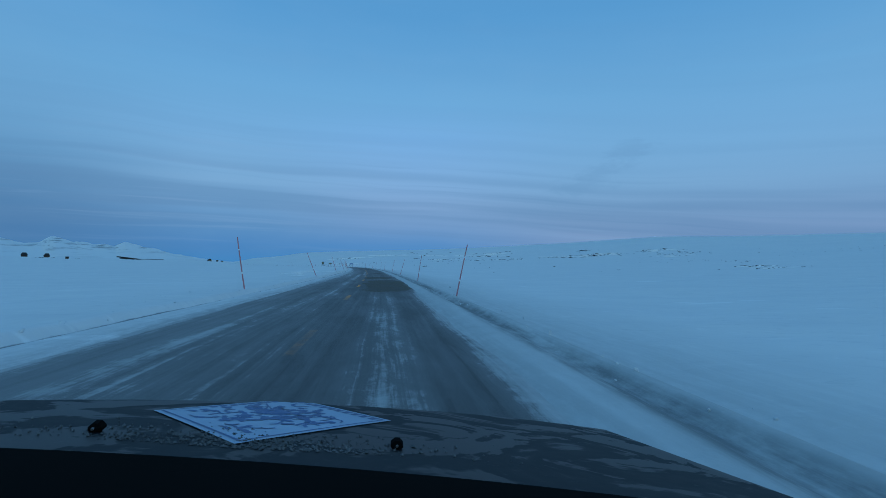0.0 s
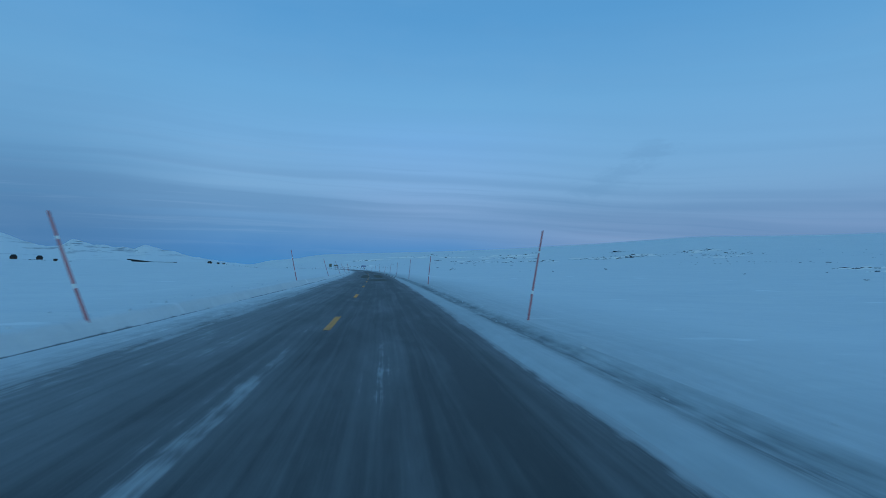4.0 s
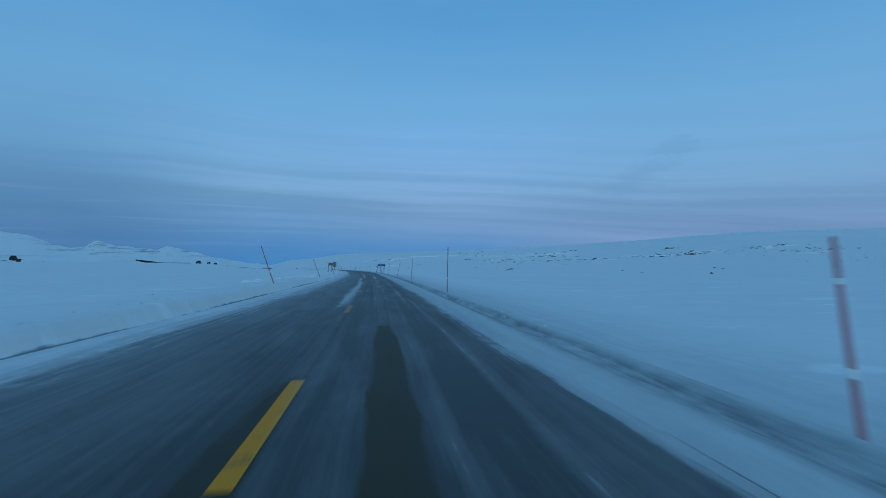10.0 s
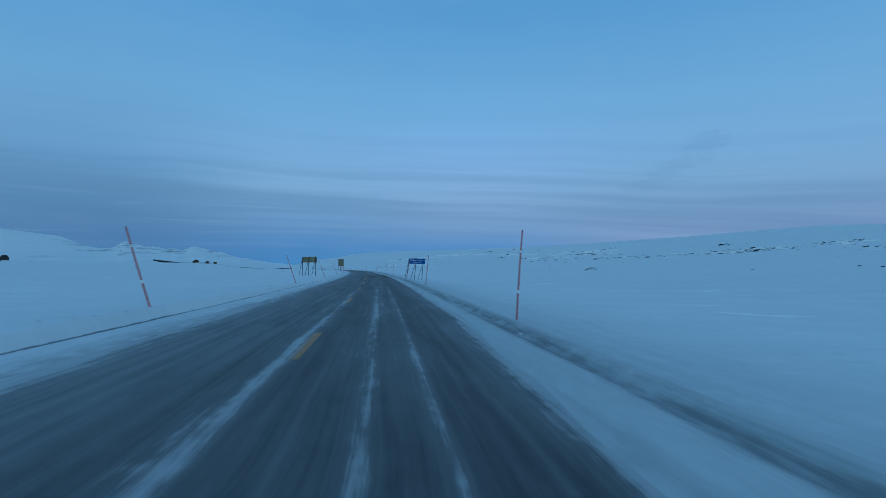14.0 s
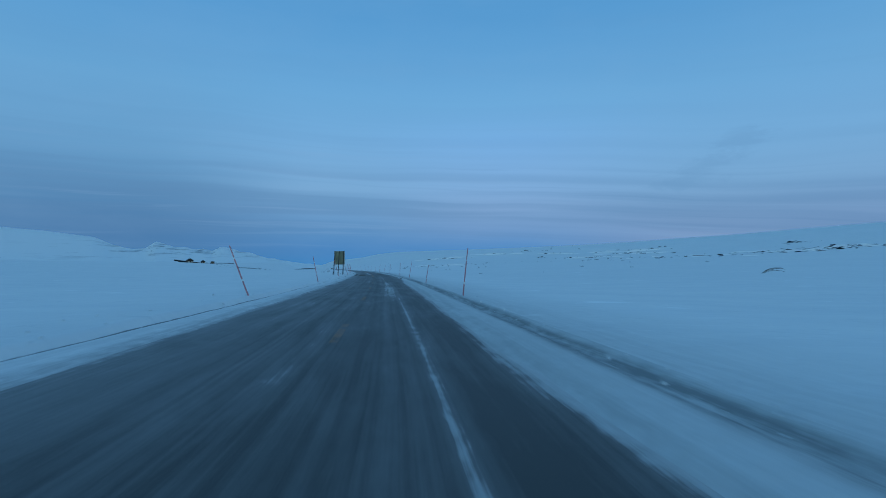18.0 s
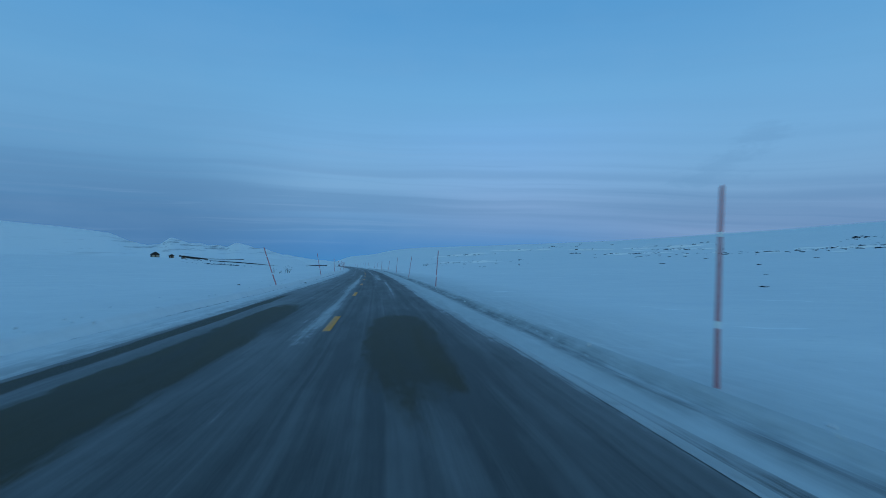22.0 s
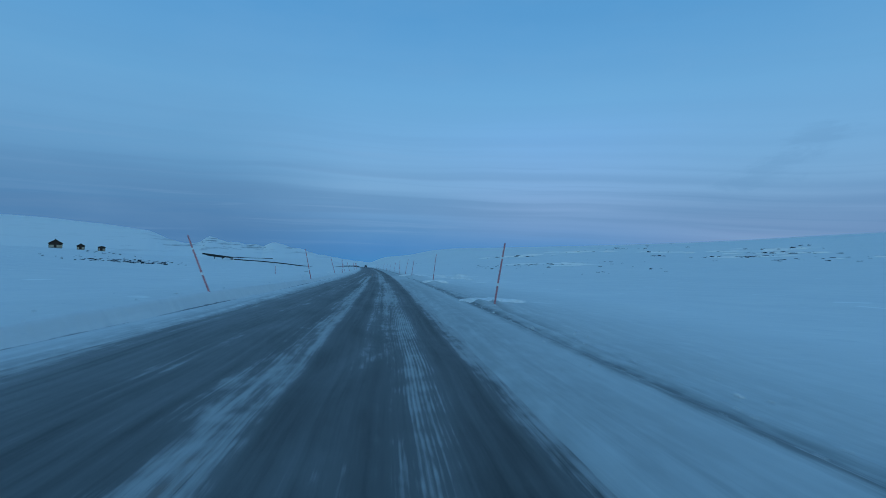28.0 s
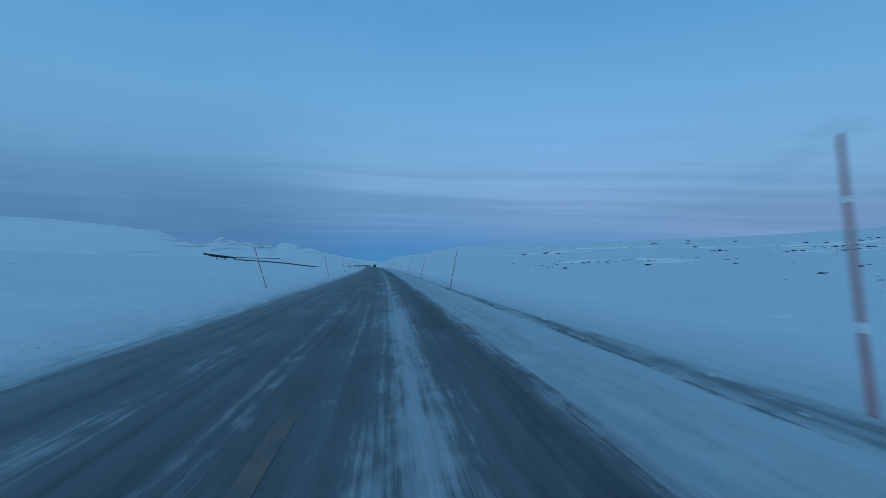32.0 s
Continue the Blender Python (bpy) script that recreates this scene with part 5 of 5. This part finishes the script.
def lump_mesh(name, seed, mat, rough=0.35):
    r = random.Random(seed)
    bm = bmesh.new()
    bmesh.ops.create_icosphere(bm, subdivisions=2, radius=1.0)
    off = Vector((r.uniform(-9, 9), r.uniform(-9, 9), 0))
    for v in bm.verts:
        v.co *= 1 + rough * noise.noise(v.co * 1.6 + off)
    me = bpy.data.meshes.new(name)
    bm.to_mesh(me)
    bm.free()
    me.materials.append(mat)
    me.polygons.foreach_set("use_smooth", np.ones(len(me.polygons), bool))
    return me


# crusts and heaps of thrown snow: along, across, half length, half width, height
HEAPS_RIGHT = [(742.0, 6.0, 0.7, 1.9, 0.20), (739.6, 8.4, 0.6, 2.1, 0.12), (751.0, 14.5, 0.9, 1.4, 0.75), (737.6, 11.2, 0.8, 1.1, 0.50), (732.6, 11.1, 0.6, 0.8, 0.42), (731.0, 11.9, 0.4, 0.5, 0.20), (751.0, 10.2, 0.5, 1.8, 0.16), (752.5, 19.5, 0.6, 1.4, 0.18),
               (744.5, 9.5, 0.5, 1.3, 0.14), (746.0, 6.4, 0.5, 1.2, 0.14), (691.0, 5.6, 0.5, 1.2, 0.14), (718.6, 6.3, 0.5, 1.2, 0.16), (722.0, 11.0, 0.4, 1.0, 0.10), (640.6, 8.6, 0.4, 0.9, 0.10), (314.0, 9.8, 0.3, 0.5, 0.07),
               (766.0, 18.0, 0.5, 2.6, 0.10), (764.0, 10.9, 0.4, 1.6, 0.08), (757.6, 13.2, 0.4, 2.2, 0.08), (754.6, 12.2, 0.35, 1.3, 0.08)]
HEAPS_LEFT = [(309.6, -9.4, 0.5, 0.9, 0.28), (305.1, -8.3, 0.6, 0.9, 0.25), (310.9, -8.9, 0.4, 0.7, 0.2), (314.6, -9.6, 0.5, 0.9, 0.24), (318.1, -8.9, 0.5, 0.8, 0.24), (304.6, -9.8, 0.5, 0.9, 0.2), (300.6, -6.7, 0.5, 0.9, 0.18), (323.1, -8.5, 0.5, 0.7, 0.24), (328.5, -8.7, 0.5, 0.9, 0.24), (334.8, -8.3, 0.5, 0.8, 0.22), (282.0, -9.6, 0.3, 0.45, 0.24), (288.0, -10.0, 0.35, 0.45, 0.26), (294.0, -9.2, 0.3, 0.4, 0.24), (285.0, -9.0, 0.25, 0.35, 0.18), (290.6, -8.6, 0.25, 0.4, 0.2), (297.0, -8.8, 0.3, 0.45, 0.2), (279.0, -8.2, 0.25, 0.4, 0.16), (757.0, -6.8, 0.5, 0.7, 0.12), (755.0, -7.4, 0.4, 0.6, 0.1)]
HEAPS_LEFT_EARLY = [(70.8, -11.3, 0.5, 0.8, 0.18), (71.2, -10.1, 0.4, 0.6, 0.16), (73.3, -10.3, 0.5, 0.8, 0.2), (75.8, -10.3, 0.5, 1.0, 0.22), (76.6, -9.5, 0.4, 0.8, 0.2), (81.2, -10.1, 0.8, 1.2, 0.42), (84.1, -9.1, 0.6, 1.2, 0.26), (79.1, -6.2, 0.5, 1.2, 0.18), (66.7, -8.8, 0.4, 0.7, 0.14), (770.5, -5.5, 0.5, 0.6, 0.14), (773.5, -5.8, 0.5, 0.5, 0.14), (53.0, -7.0, 0.4, 0.7, 0.16)]


def heap_mesh(seed):
    """A wind-cut heap of crusted snow, steep on one side, with a ragged outline."""
    r = random.Random(seed)
    off = Vector((r.uniform(-9, 9), r.uniform(-9, 9), r.uniform(-9, 9)))
    n, verts = 22, []
    for j in range(n + 1):
        for i in range(n + 1):
            x, y = 2.4 * i / n - 1.2, 2.4 * j / n - 1.2
            q = math.hypot(x, y) + 0.30 * noise.noise(Vector((x, y, 0)) * 1.7 + off)
            z = max(0.0, 1 - q * q) ** 0.8 * (0.75 + 0.45 * noise.noise(Vector((x, y, 3)) * 2.3 + off)) + 0.26 * noise.noise(Vector((x, y, 6)) * 4.4 + off) + 0.11 * noise.noise(Vector((x, y, 9)) * 9.0 + off)
            verts.append((x, y, z if q < 1 else -7.0 * (q - 1) - 0.4))
    faces = [(j * (n + 1) + i, j * (n + 1) + i + 1, (j + 1) * (n + 1) + i + 1, (j + 1) * (n + 1) + i) for j in range(n) for i in range(n)]
    return mesh_of("snow_mound", verts, faces, M_FRESH, True)


M_FRESH = plain("fresh_crusted_snow", (0.86, 0.865, 0.86), 0.7, grain=0.14, scale=5.0, bump=0.35)
HEAP_MESHES = [heap_mesh(60 + k) for k in range(5)]
for k, (hs, hl, half_l, half_w, hh) in enumerate(HEAPS_RIGHT + HEAPS_LEFT + HEAPS_LEFT_EARLY):
    o = new("snow_mound", HEAP_MESHES[k % 5])
    o.matrix_world = at_road(hs, hl, turn=12 * math.sin(k * 2.3)) @ Matrix.Diagonal((half_w, half_l, hh * (1.0 if hh < 0.3 else 0.72), 1))
    tagged(o, "low mound of white crusted snow on the verge" if hh < 0.3 else "ragged mound of thrown snow on the plain", "snow mound", "snow mounds beside the road")

M_CLOD = plain("loose_snow", (0.62, 0.66, 0.69), 0.85, grain=0.08, scale=6.0)
lone = pole_thing(1.3, 0.76)
lone.matrix_world = at_road(755.75, -16.0)
tagged(lone, "thin red snow pole standing alone out on the snow", "snow pole", "snow poles along the road")

STONE = lump_mesh("stone", 44, plain("dark_stone", (0.035, 0.035, 0.038), 0.85, grain=0.35), 0.5)
for s, lat, q in ((566.8, -4.35, 0.07), (35.5, 6.6, 0.05), (330, -6.4, 0.05), (560, -7.5, 0.06)):
    o = new("stone", STONE)
    o.matrix_world = at_road(s, lat) @ Matrix.Diagonal((q * 1.4, q, q * 0.75, 1))
    tagged(o, "dark stone lying on the snow verge", "stone")


def crumbs():
    """Clods of ploughed snow along both verges, too many to count."""
    r = random.Random(21)
    bm = bmesh.new()
    bmesh.ops.create_icosphere(bm, subdivisions=1, radius=1.0)
    bv = [v.co.copy() for v in bm.verts]
    bf = [tuple(v.index for v in f.verts) for f in bm.faces]
    bm.free()
    verts, faces = [], []
    n = 4200
    s = np.array([r.uniform(-10, 830) for _ in range(n)])
    lat = np.array([r.choice((-4.80, 4.15, 4.35)) * (1 + abs(r.gauss(0, 1)) * 0.20) for _ in range(n)])
    for bs, bl, rs_, rl_, bh in BUMPS[1:]:
        k = 26
        s = np.concatenate([s, [r.gauss(bs, rs_ * 0.6) for _ in range(k)]])
        lat = np.concatenate([lat, [r.gauss(bl, rl_ * 0.9) for _ in range(k)]])
    n = len(s)
    gx, gy, gzz = ground_z(s, lat)
    for k in range(n):
        q = 0.012 + 0.036 * r.random() ** 3
        m = pose(float(gx[k]), float(gy[k]), float(gzz[k]) + q * 0.15, r.uniform(0, 90), r.uniform(0, 90), r.uniform(0, 360)) @ Matrix.Diagonal((q * r.uniform(0.9, 2.0), q, q * 0.7, 1))
        o = len(verts)
        verts.extend(tuple(m @ c) for c in bv)
        faces.extend(tuple(o + i for i in f) for f in bf)
    ob = new("snow_clods", mesh_of("snow_clods", verts, faces, M_CLOD))
    tagged(ob, "clods of ploughed snow strewn along both verges", "snow clods", kind="stuff")


crumbs()

# ======================================================================
# the car ahead, far down the road
# ======================================================================
M_CARPAINT = plain("dark_car_paint", (0.020, 0.022, 0.026), 0.3, 0.3, grain=0.1, bump=0.0)
M_TYRE = plain("black_rubber", (0.015, 0.015, 0.016), 0.85, grain=0.2)
M_RIM = plain("grey_alloy", (0.25, 0.25, 0.26), 0.4, 0.8)
M_LAMP = plain("red_lamp_glass", (0.25, 0.01, 0.01), 0.25, grain=0.05, bump=0.0)
M_CLEAR = plain("headlamp_glass", (0.45, 0.47, 0.5), 0.1, grain=0.05, bump=0.0)


def wheel(parent, x, y, r, w):
    tyre = part("wheel", rod("wheel", (x - w / 2, y, r), (x + w / 2, y, r), r, r, M_TYRE, 24), parent)
    side = 1 if x > 0 else -1
    part("rim", rod("rim", (x + side * (w / 2 - 0.02), y, r), (x + side * (w / 2 + 0.012), y, r), r * 0.62, r * 0.56, M_RIM, 16), tyre, "grey alloy rim")


def slab(name, outline, half, mat, bevel=0.05):
    """A side outline (y, z) given a width, with rounded edges."""
    bm = bmesh.new()
    vs = [[bm.verts.new((sx * half * k, y, z)) for y, z, k in outline] for sx in (-1, 1)]
    n = len(outline)
    bm.faces.new(vs[0])
    bm.faces.new(vs[1][::-1])
    for i in range(n):
        bm.faces.new((vs[0][(i + 1) % n], vs[0][i], vs[1][i], vs[1][(i + 1) % n]))
    bmesh.ops.recalc_face_normals(bm, faces=bm.faces[:])
    bmesh.ops.bevel(bm, geom=bm.edges[:], offset=bevel, segments=2, affect="EDGES")
    me = bpy.data.meshes.new(name)
    bm.to_mesh(me)
    bm.free()
    me.materials.append(mat)
    return me


def far_car(s, lat):
    e = new("car")
    e.matrix_world = at_road(s, lat, float(rise(s)))
    tagged(e, "dark car far ahead on the snowy road", "car")
    part("body", slab("body", [(-2.2, 0.35, 1), (2.2, 0.35, 1), (2.25, 0.75, 1), (1.2, 1.02, 1), (-2.15, 1.08, 1), (-2.25, 0.7, 1)], 0.9, M_CARPAINT, 0.07), e)
    part("cabin", slab("cabin", [(-2.1, 1.05, 0.98), (1.1, 1.0, 0.98), (0.35, 1.66, 0.82), (-1.7, 1.7, 0.82)], 0.86, M_CARPAINT, 0.05), e)
    part("rear_window", box("rear_window", (1.3, 0.03, 0.42), (0, -1.94, 1.40), M_GLASS, 0.01), e, "dark rear window")
    part("bumper", box("bumper", (1.75, 0.2, 0.28), (0, -2.24, 0.5), M_TYRE, 0.05), e)
    for sx in (-1, 1):
        part("tail_lamp", box("tail_lamp", (0.16, 0.06, 0.34), (sx * 0.78, -2.22, 0.95), M_LAMP, 0.02), e, "red tail lamp")
        for y in (-1.35, 1.4):
            wheel(e, sx * 0.80, y, 0.34, 0.22)


far_car(1062, 1.75)

# ======================================================================
# the front of the car from which the drive starts
# ======================================================================
CAR_MID = -0.02


def bonnet_drop(x, y):
    """How far the bonnet lies under the lens, x to the right of it and y ahead."""
    u = x + 0.224
    d = 0.3136 + 0.105 * u + 0.172 * (y - 0.88) + 0.044 * u * u
    front = min(1.62 + 0.24 * x, 1.86)
    return d + 1.1 * max(0.0, y - front) ** 1.5 + 2.2 * max(0.0, x - 0.885) ** 1.4 + 2.2 * max(0.0, -0.99 - x) ** 1.4


def car_paint():
    """Dark paint under salt, dried slush and meltwater."""
    m, N, b = material("salted_dark_paint")
    co = N.node("ShaderNodeTexCoord").outputs["Object"]
    stain = N.noise(co, 2.6, 5.0, 0.62, 0.8)
    speck = N.noise(co, 60.0, 3.0, 0.7)
    f = N.ramp(stain, [(0.47, 0.0), (0.50, 1.0), (0.58, 0.7), (0.62, 0.0)])
    base = N.mix(N.math("MULTIPLY", f, 0.42), (0.009, 0.010, 0.011, 1), (0.060, 0.064, 0.070, 1))
    base = N.mix(N.math("MULTIPLY", N.ramp(speck, [(0.6, 0.0), (0.75, 1.0)]), 0.15), base, (0.14, 0.15, 0.16, 1))
    N.put(b.inputs["Base Color"], base)
    N.put(b.inputs["Roughness"], N.math("ADD", 0.42, N.math("MULTIPLY", f, 0.35)))
    b.inputs["Specular IOR Level"].default_value = 0.14
    return m


def own_car():
    M_OWN = car_paint()
    M_COWL = plain("matt_black_plastic", (0.004, 0.004, 0.004), 0.95, grain=0.2, bump=0.0)
    M_COWL.node_tree.nodes["Principled BSDF"].inputs["Specular IOR Level"].default_value = 0.05
    drift0 = float(SWAY[0, 3])
    e = new("car")
    e.matrix_world = at_road(0.0, LANE + drift0, 0.0)
    tagged(e, "dark salt-stained car front with a blue and white sticker", "car")

    def sheet(name, xs, ys, fn, mat, thick=0.02):
        nx, ny = len(xs), len(ys)
        top = [(x, y, EYE - fn(x, y)) for y in ys for x in xs]
        low = [(x, y, z - thick) for x, y, z in top]
        f = []
        for j in range(ny - 1):
            for i in range(nx - 1):
                a = j * nx + i
                f.append((a, a + 1, a + nx + 1, a + nx))
                f.append((nx * ny + a + nx, nx * ny + a + nx + 1, nx * ny + a + 1, nx * ny + a))
        me = mesh_of(name, top + low, f, mat, True)
        return part(name, me, e)

    xs = list(np.linspace(-1.04, 0.95, 45))
    bonnet = sheet("bonnet", xs, list(np.linspace(0.71, 2.06, 46)), bonnet_drop, M_OWN)
    sheet("windscreen_cowl", list(np.linspace(-0.98, 0.90, 15)), list(np.linspace(0.20, 0.735, 7)), lambda x, y: bonnet_drop(x, 0.72) - 0.012 + 0.075 * (x + 0.55) * max(0.0, y - 0.60) - 0.02 * (y - 0.735), M_COWL)
    for sx in (-1, 1):
        part("wing", slab("wing", [(0.2, 0.35, 1), (0.75, 0.35, 1), (0.95, 0.72, 1), (1.55, 0.72, 1), (1.75, 0.35, 1), (2.12, 0.40, 1), (2.12, 0.72, 1), (0.2, 0.86, 1)], 0.06, M_OWN, 0.02), e, "", pose(CAR_MID + sx * 0.90, 0, -0.02 if sx < 0 else -0.16))
        part("headlamp", box("headlamp", (0.36, 0.14, 0.16), (CAR_MID + sx * 0.70, 2.06, 0.52), M_CLEAR, 0.04), e, "clear headlamp")
        wheel_at(e, CAR_MID + sx * 0.80, 1.25, sx)
    part("bumper", slab("bumper", [(1.95, 0.22, 1), (2.22, 0.26, 0.96), (2.24, 0.55, 0.96), (2.0, 0.60, 1)], 0.92, M_OWN, 0.03), e, "", pose(CAR_MID, 0, 0))
    part("grille", box("grille", (0.9, 0.05, 0.14), (CAR_MID, 2.10, 0.58), M_TYRE, 0.02), e, "black grille")
    # washer jets
    for x, y in ((-0.514, 0.958), (0.026, 0.964)):
        z = EYE - bonnet_drop(x, y)
        j = part("washer_jet", box("washer_jet", (0.024, 0.030, 0.020), (0, 0, 0.008), M_COWL, 0.0075), e, "black washer jet", pose(x, y, z, 8, 5, 0))
        part("nozzle", rod("nozzle", (0, -0.013, 0.011), (0, -0.0165, 0.011), 0.003, 0.0025, M_RIM, 8), j, "small metal nozzle")
    # sticker: white lozenge with a blue picture that cannot be made out
    M_STICK = plain("white_vinyl", (0.30, 0.41, 0.54), 0.5, grain=0.06, scale=30, bump=0.0)
    M_INK = plain("blue_ink", (0.02, 0.10, 0.27), 0.5, grain=0.2, scale=30, bump=0.0)
    c = [(-0.540, 1.236), (-0.285, 1.64), (0.021, 1.317), (-0.256, 0.889)]

    def on(u, v, lift):
        """A place on the lozenge, u and v from 0 to 1."""
        x = (1 - u) * (1 - v) * c[0][0] + u * (1 - v) * c[1][0] + u * v * c[2][0] + (1 - u) * v * c[3][0]
        y = (1 - u) * (1 - v) * c[0][1] + u * (1 - v) * c[1][1] + u * v * c[2][1] + (1 - u) * v * c[3][1]
        return (x, y, EYE - bonnet_drop(x, y) + lift)

    def patch(name, u0, u1, v0, v1, lift, mat, parent, n=8, label=""):
        verts = [on(u0 + (u1 - u0) * i / n, v0 + (v1 - v0) * j / n, lift) for j in range(n + 1) for i in range(n + 1)]
        f = [(j * (n + 1) + i + n + 1, j * (n + 1) + i + n + 2, j * (n + 1) + i + 1, j * (n + 1) + i) for j in range(n) for i in range(n)]
        return part(name, mesh_of(name, verts, f, mat), parent, label)

    sticker = patch("sticker", 0, 1, 0, 1, 0.0025, M_STICK, e, 14, "white lozenge sticker with a blue print")
    rr = random.Random(5)
    for k in range(11):
        patch("ink_bar", 0.90, 0.95, 0.08 + k * 0.08, 0.125 + k * 0.08, 0.0032, M_INK, sticker, 2)
    for k in range(8):
        patch("ink_bar", 0.30 + k * 0.065, 0.345 + k * 0.065, 0.04, 0.085, 0.0032, M_INK, sticker, 2)
    # the blue picture in its middle: strokes that cannot be made out
    verts, faces = [], []
    for k in range(120):
        u, v = 0.48 + rr.gauss(0, 0.19), 0.48 + rr.gauss(0, 0.21)
        a, th = rr.uniform(0, 6.28), rr.uniform(0.006, 0.020)
        for _ in range(rr.randint(2, 6)):
            du, dv = math.cos(a) * 0.035, math.sin(a) * 0.035
            nu, nv = -math.sin(a) * th, math.cos(a) * th
            o = len(verts)
            for pu, pv in ((u - nu, v - nv), (u + du - nu, v + dv - nv), (u + du + nu, v + dv + nv), (u + nu, v + nv)):
                verts.append(on(min(max(pu, 0.09), 0.86), min(max(pv, 0.11), 0.9), 0.0032 + 0.0001 * (k % 5)))
            faces.append((o + 3, o + 2, o + 1, o))
            u, v, a = u + du, v + dv, a + rr.uniform(-0.9, 0.9)
    part("ink_drawing", mesh_of("ink_drawing", verts, faces, M_INK), sticker, "blue line drawing")
    for q in ((0.03, 0.045, 0.03, 0.97), (0.955, 0.97, 0.03, 0.97), (0.03, 0.97, 0.03, 0.042), (0.03, 0.97, 0.958, 0.97)):
        patch("ink_border", *q, 0.0032, M_INK, sticker, 8)
    # ice crumbs lying against the sticker
    r = random.Random(9)
    verts, faces = [], []
    for _ in range(900):
        x = -0.24 + r.gauss(-0.02, 0.17)
        y = 0.86 + abs(r.gauss(0, 0.075)) + 0.10 * abs(x + 0.24)
        q = 0.0012 + 0.0028 * r.random() ** 2
        p = Vector((x, y, EYE - bonnet_drop(x, y) + q * 0.5))
        o = len(verts)
        for dx, dy, dz in ((1, 0, 0), (-1, 0.3, 0), (0, 1, 0.1), (0.1, -1, 0), (0, 0, 1), (0, 0, -0.6)):
            verts.append(tuple(p + Vector((dx * q * r.uniform(0.7, 1.6), dy * q, dz * q))))
        faces += [(o, o + 2, o + 4), (o + 2, o + 1, o + 4), (o + 1, o + 3, o + 4), (o + 3, o, o + 4), (o + 2, o, o + 5), (o + 1, o + 2, o + 5), (o + 3, o + 1, o + 5), (o, o + 3, o + 5)]
    part("ice_crumbs", mesh_of("ice_crumbs", verts, faces, plain("dirty_ice", (0.10, 0.105, 0.11), 0.5, grain=0.5, scale=90)), e, "crumbs of dirty ice")


def wheel_at(parent, x, y, side):
    r, w = 0.335, 0.21
    t = part("wheel", rod("wheel", (x - w / 2, y, r), (x + w / 2, y, r), r, r, M_TYRE, 28), parent, "black winter tyre")
    part("rim", rod("rim", (x + side * (w / 2 - 0.03), y, r), (x + side * (w / 2 + 0.008), y, r), r * 0.64, r * 0.58, M_RIM, 18), t, "grey alloy rim")


own_car()
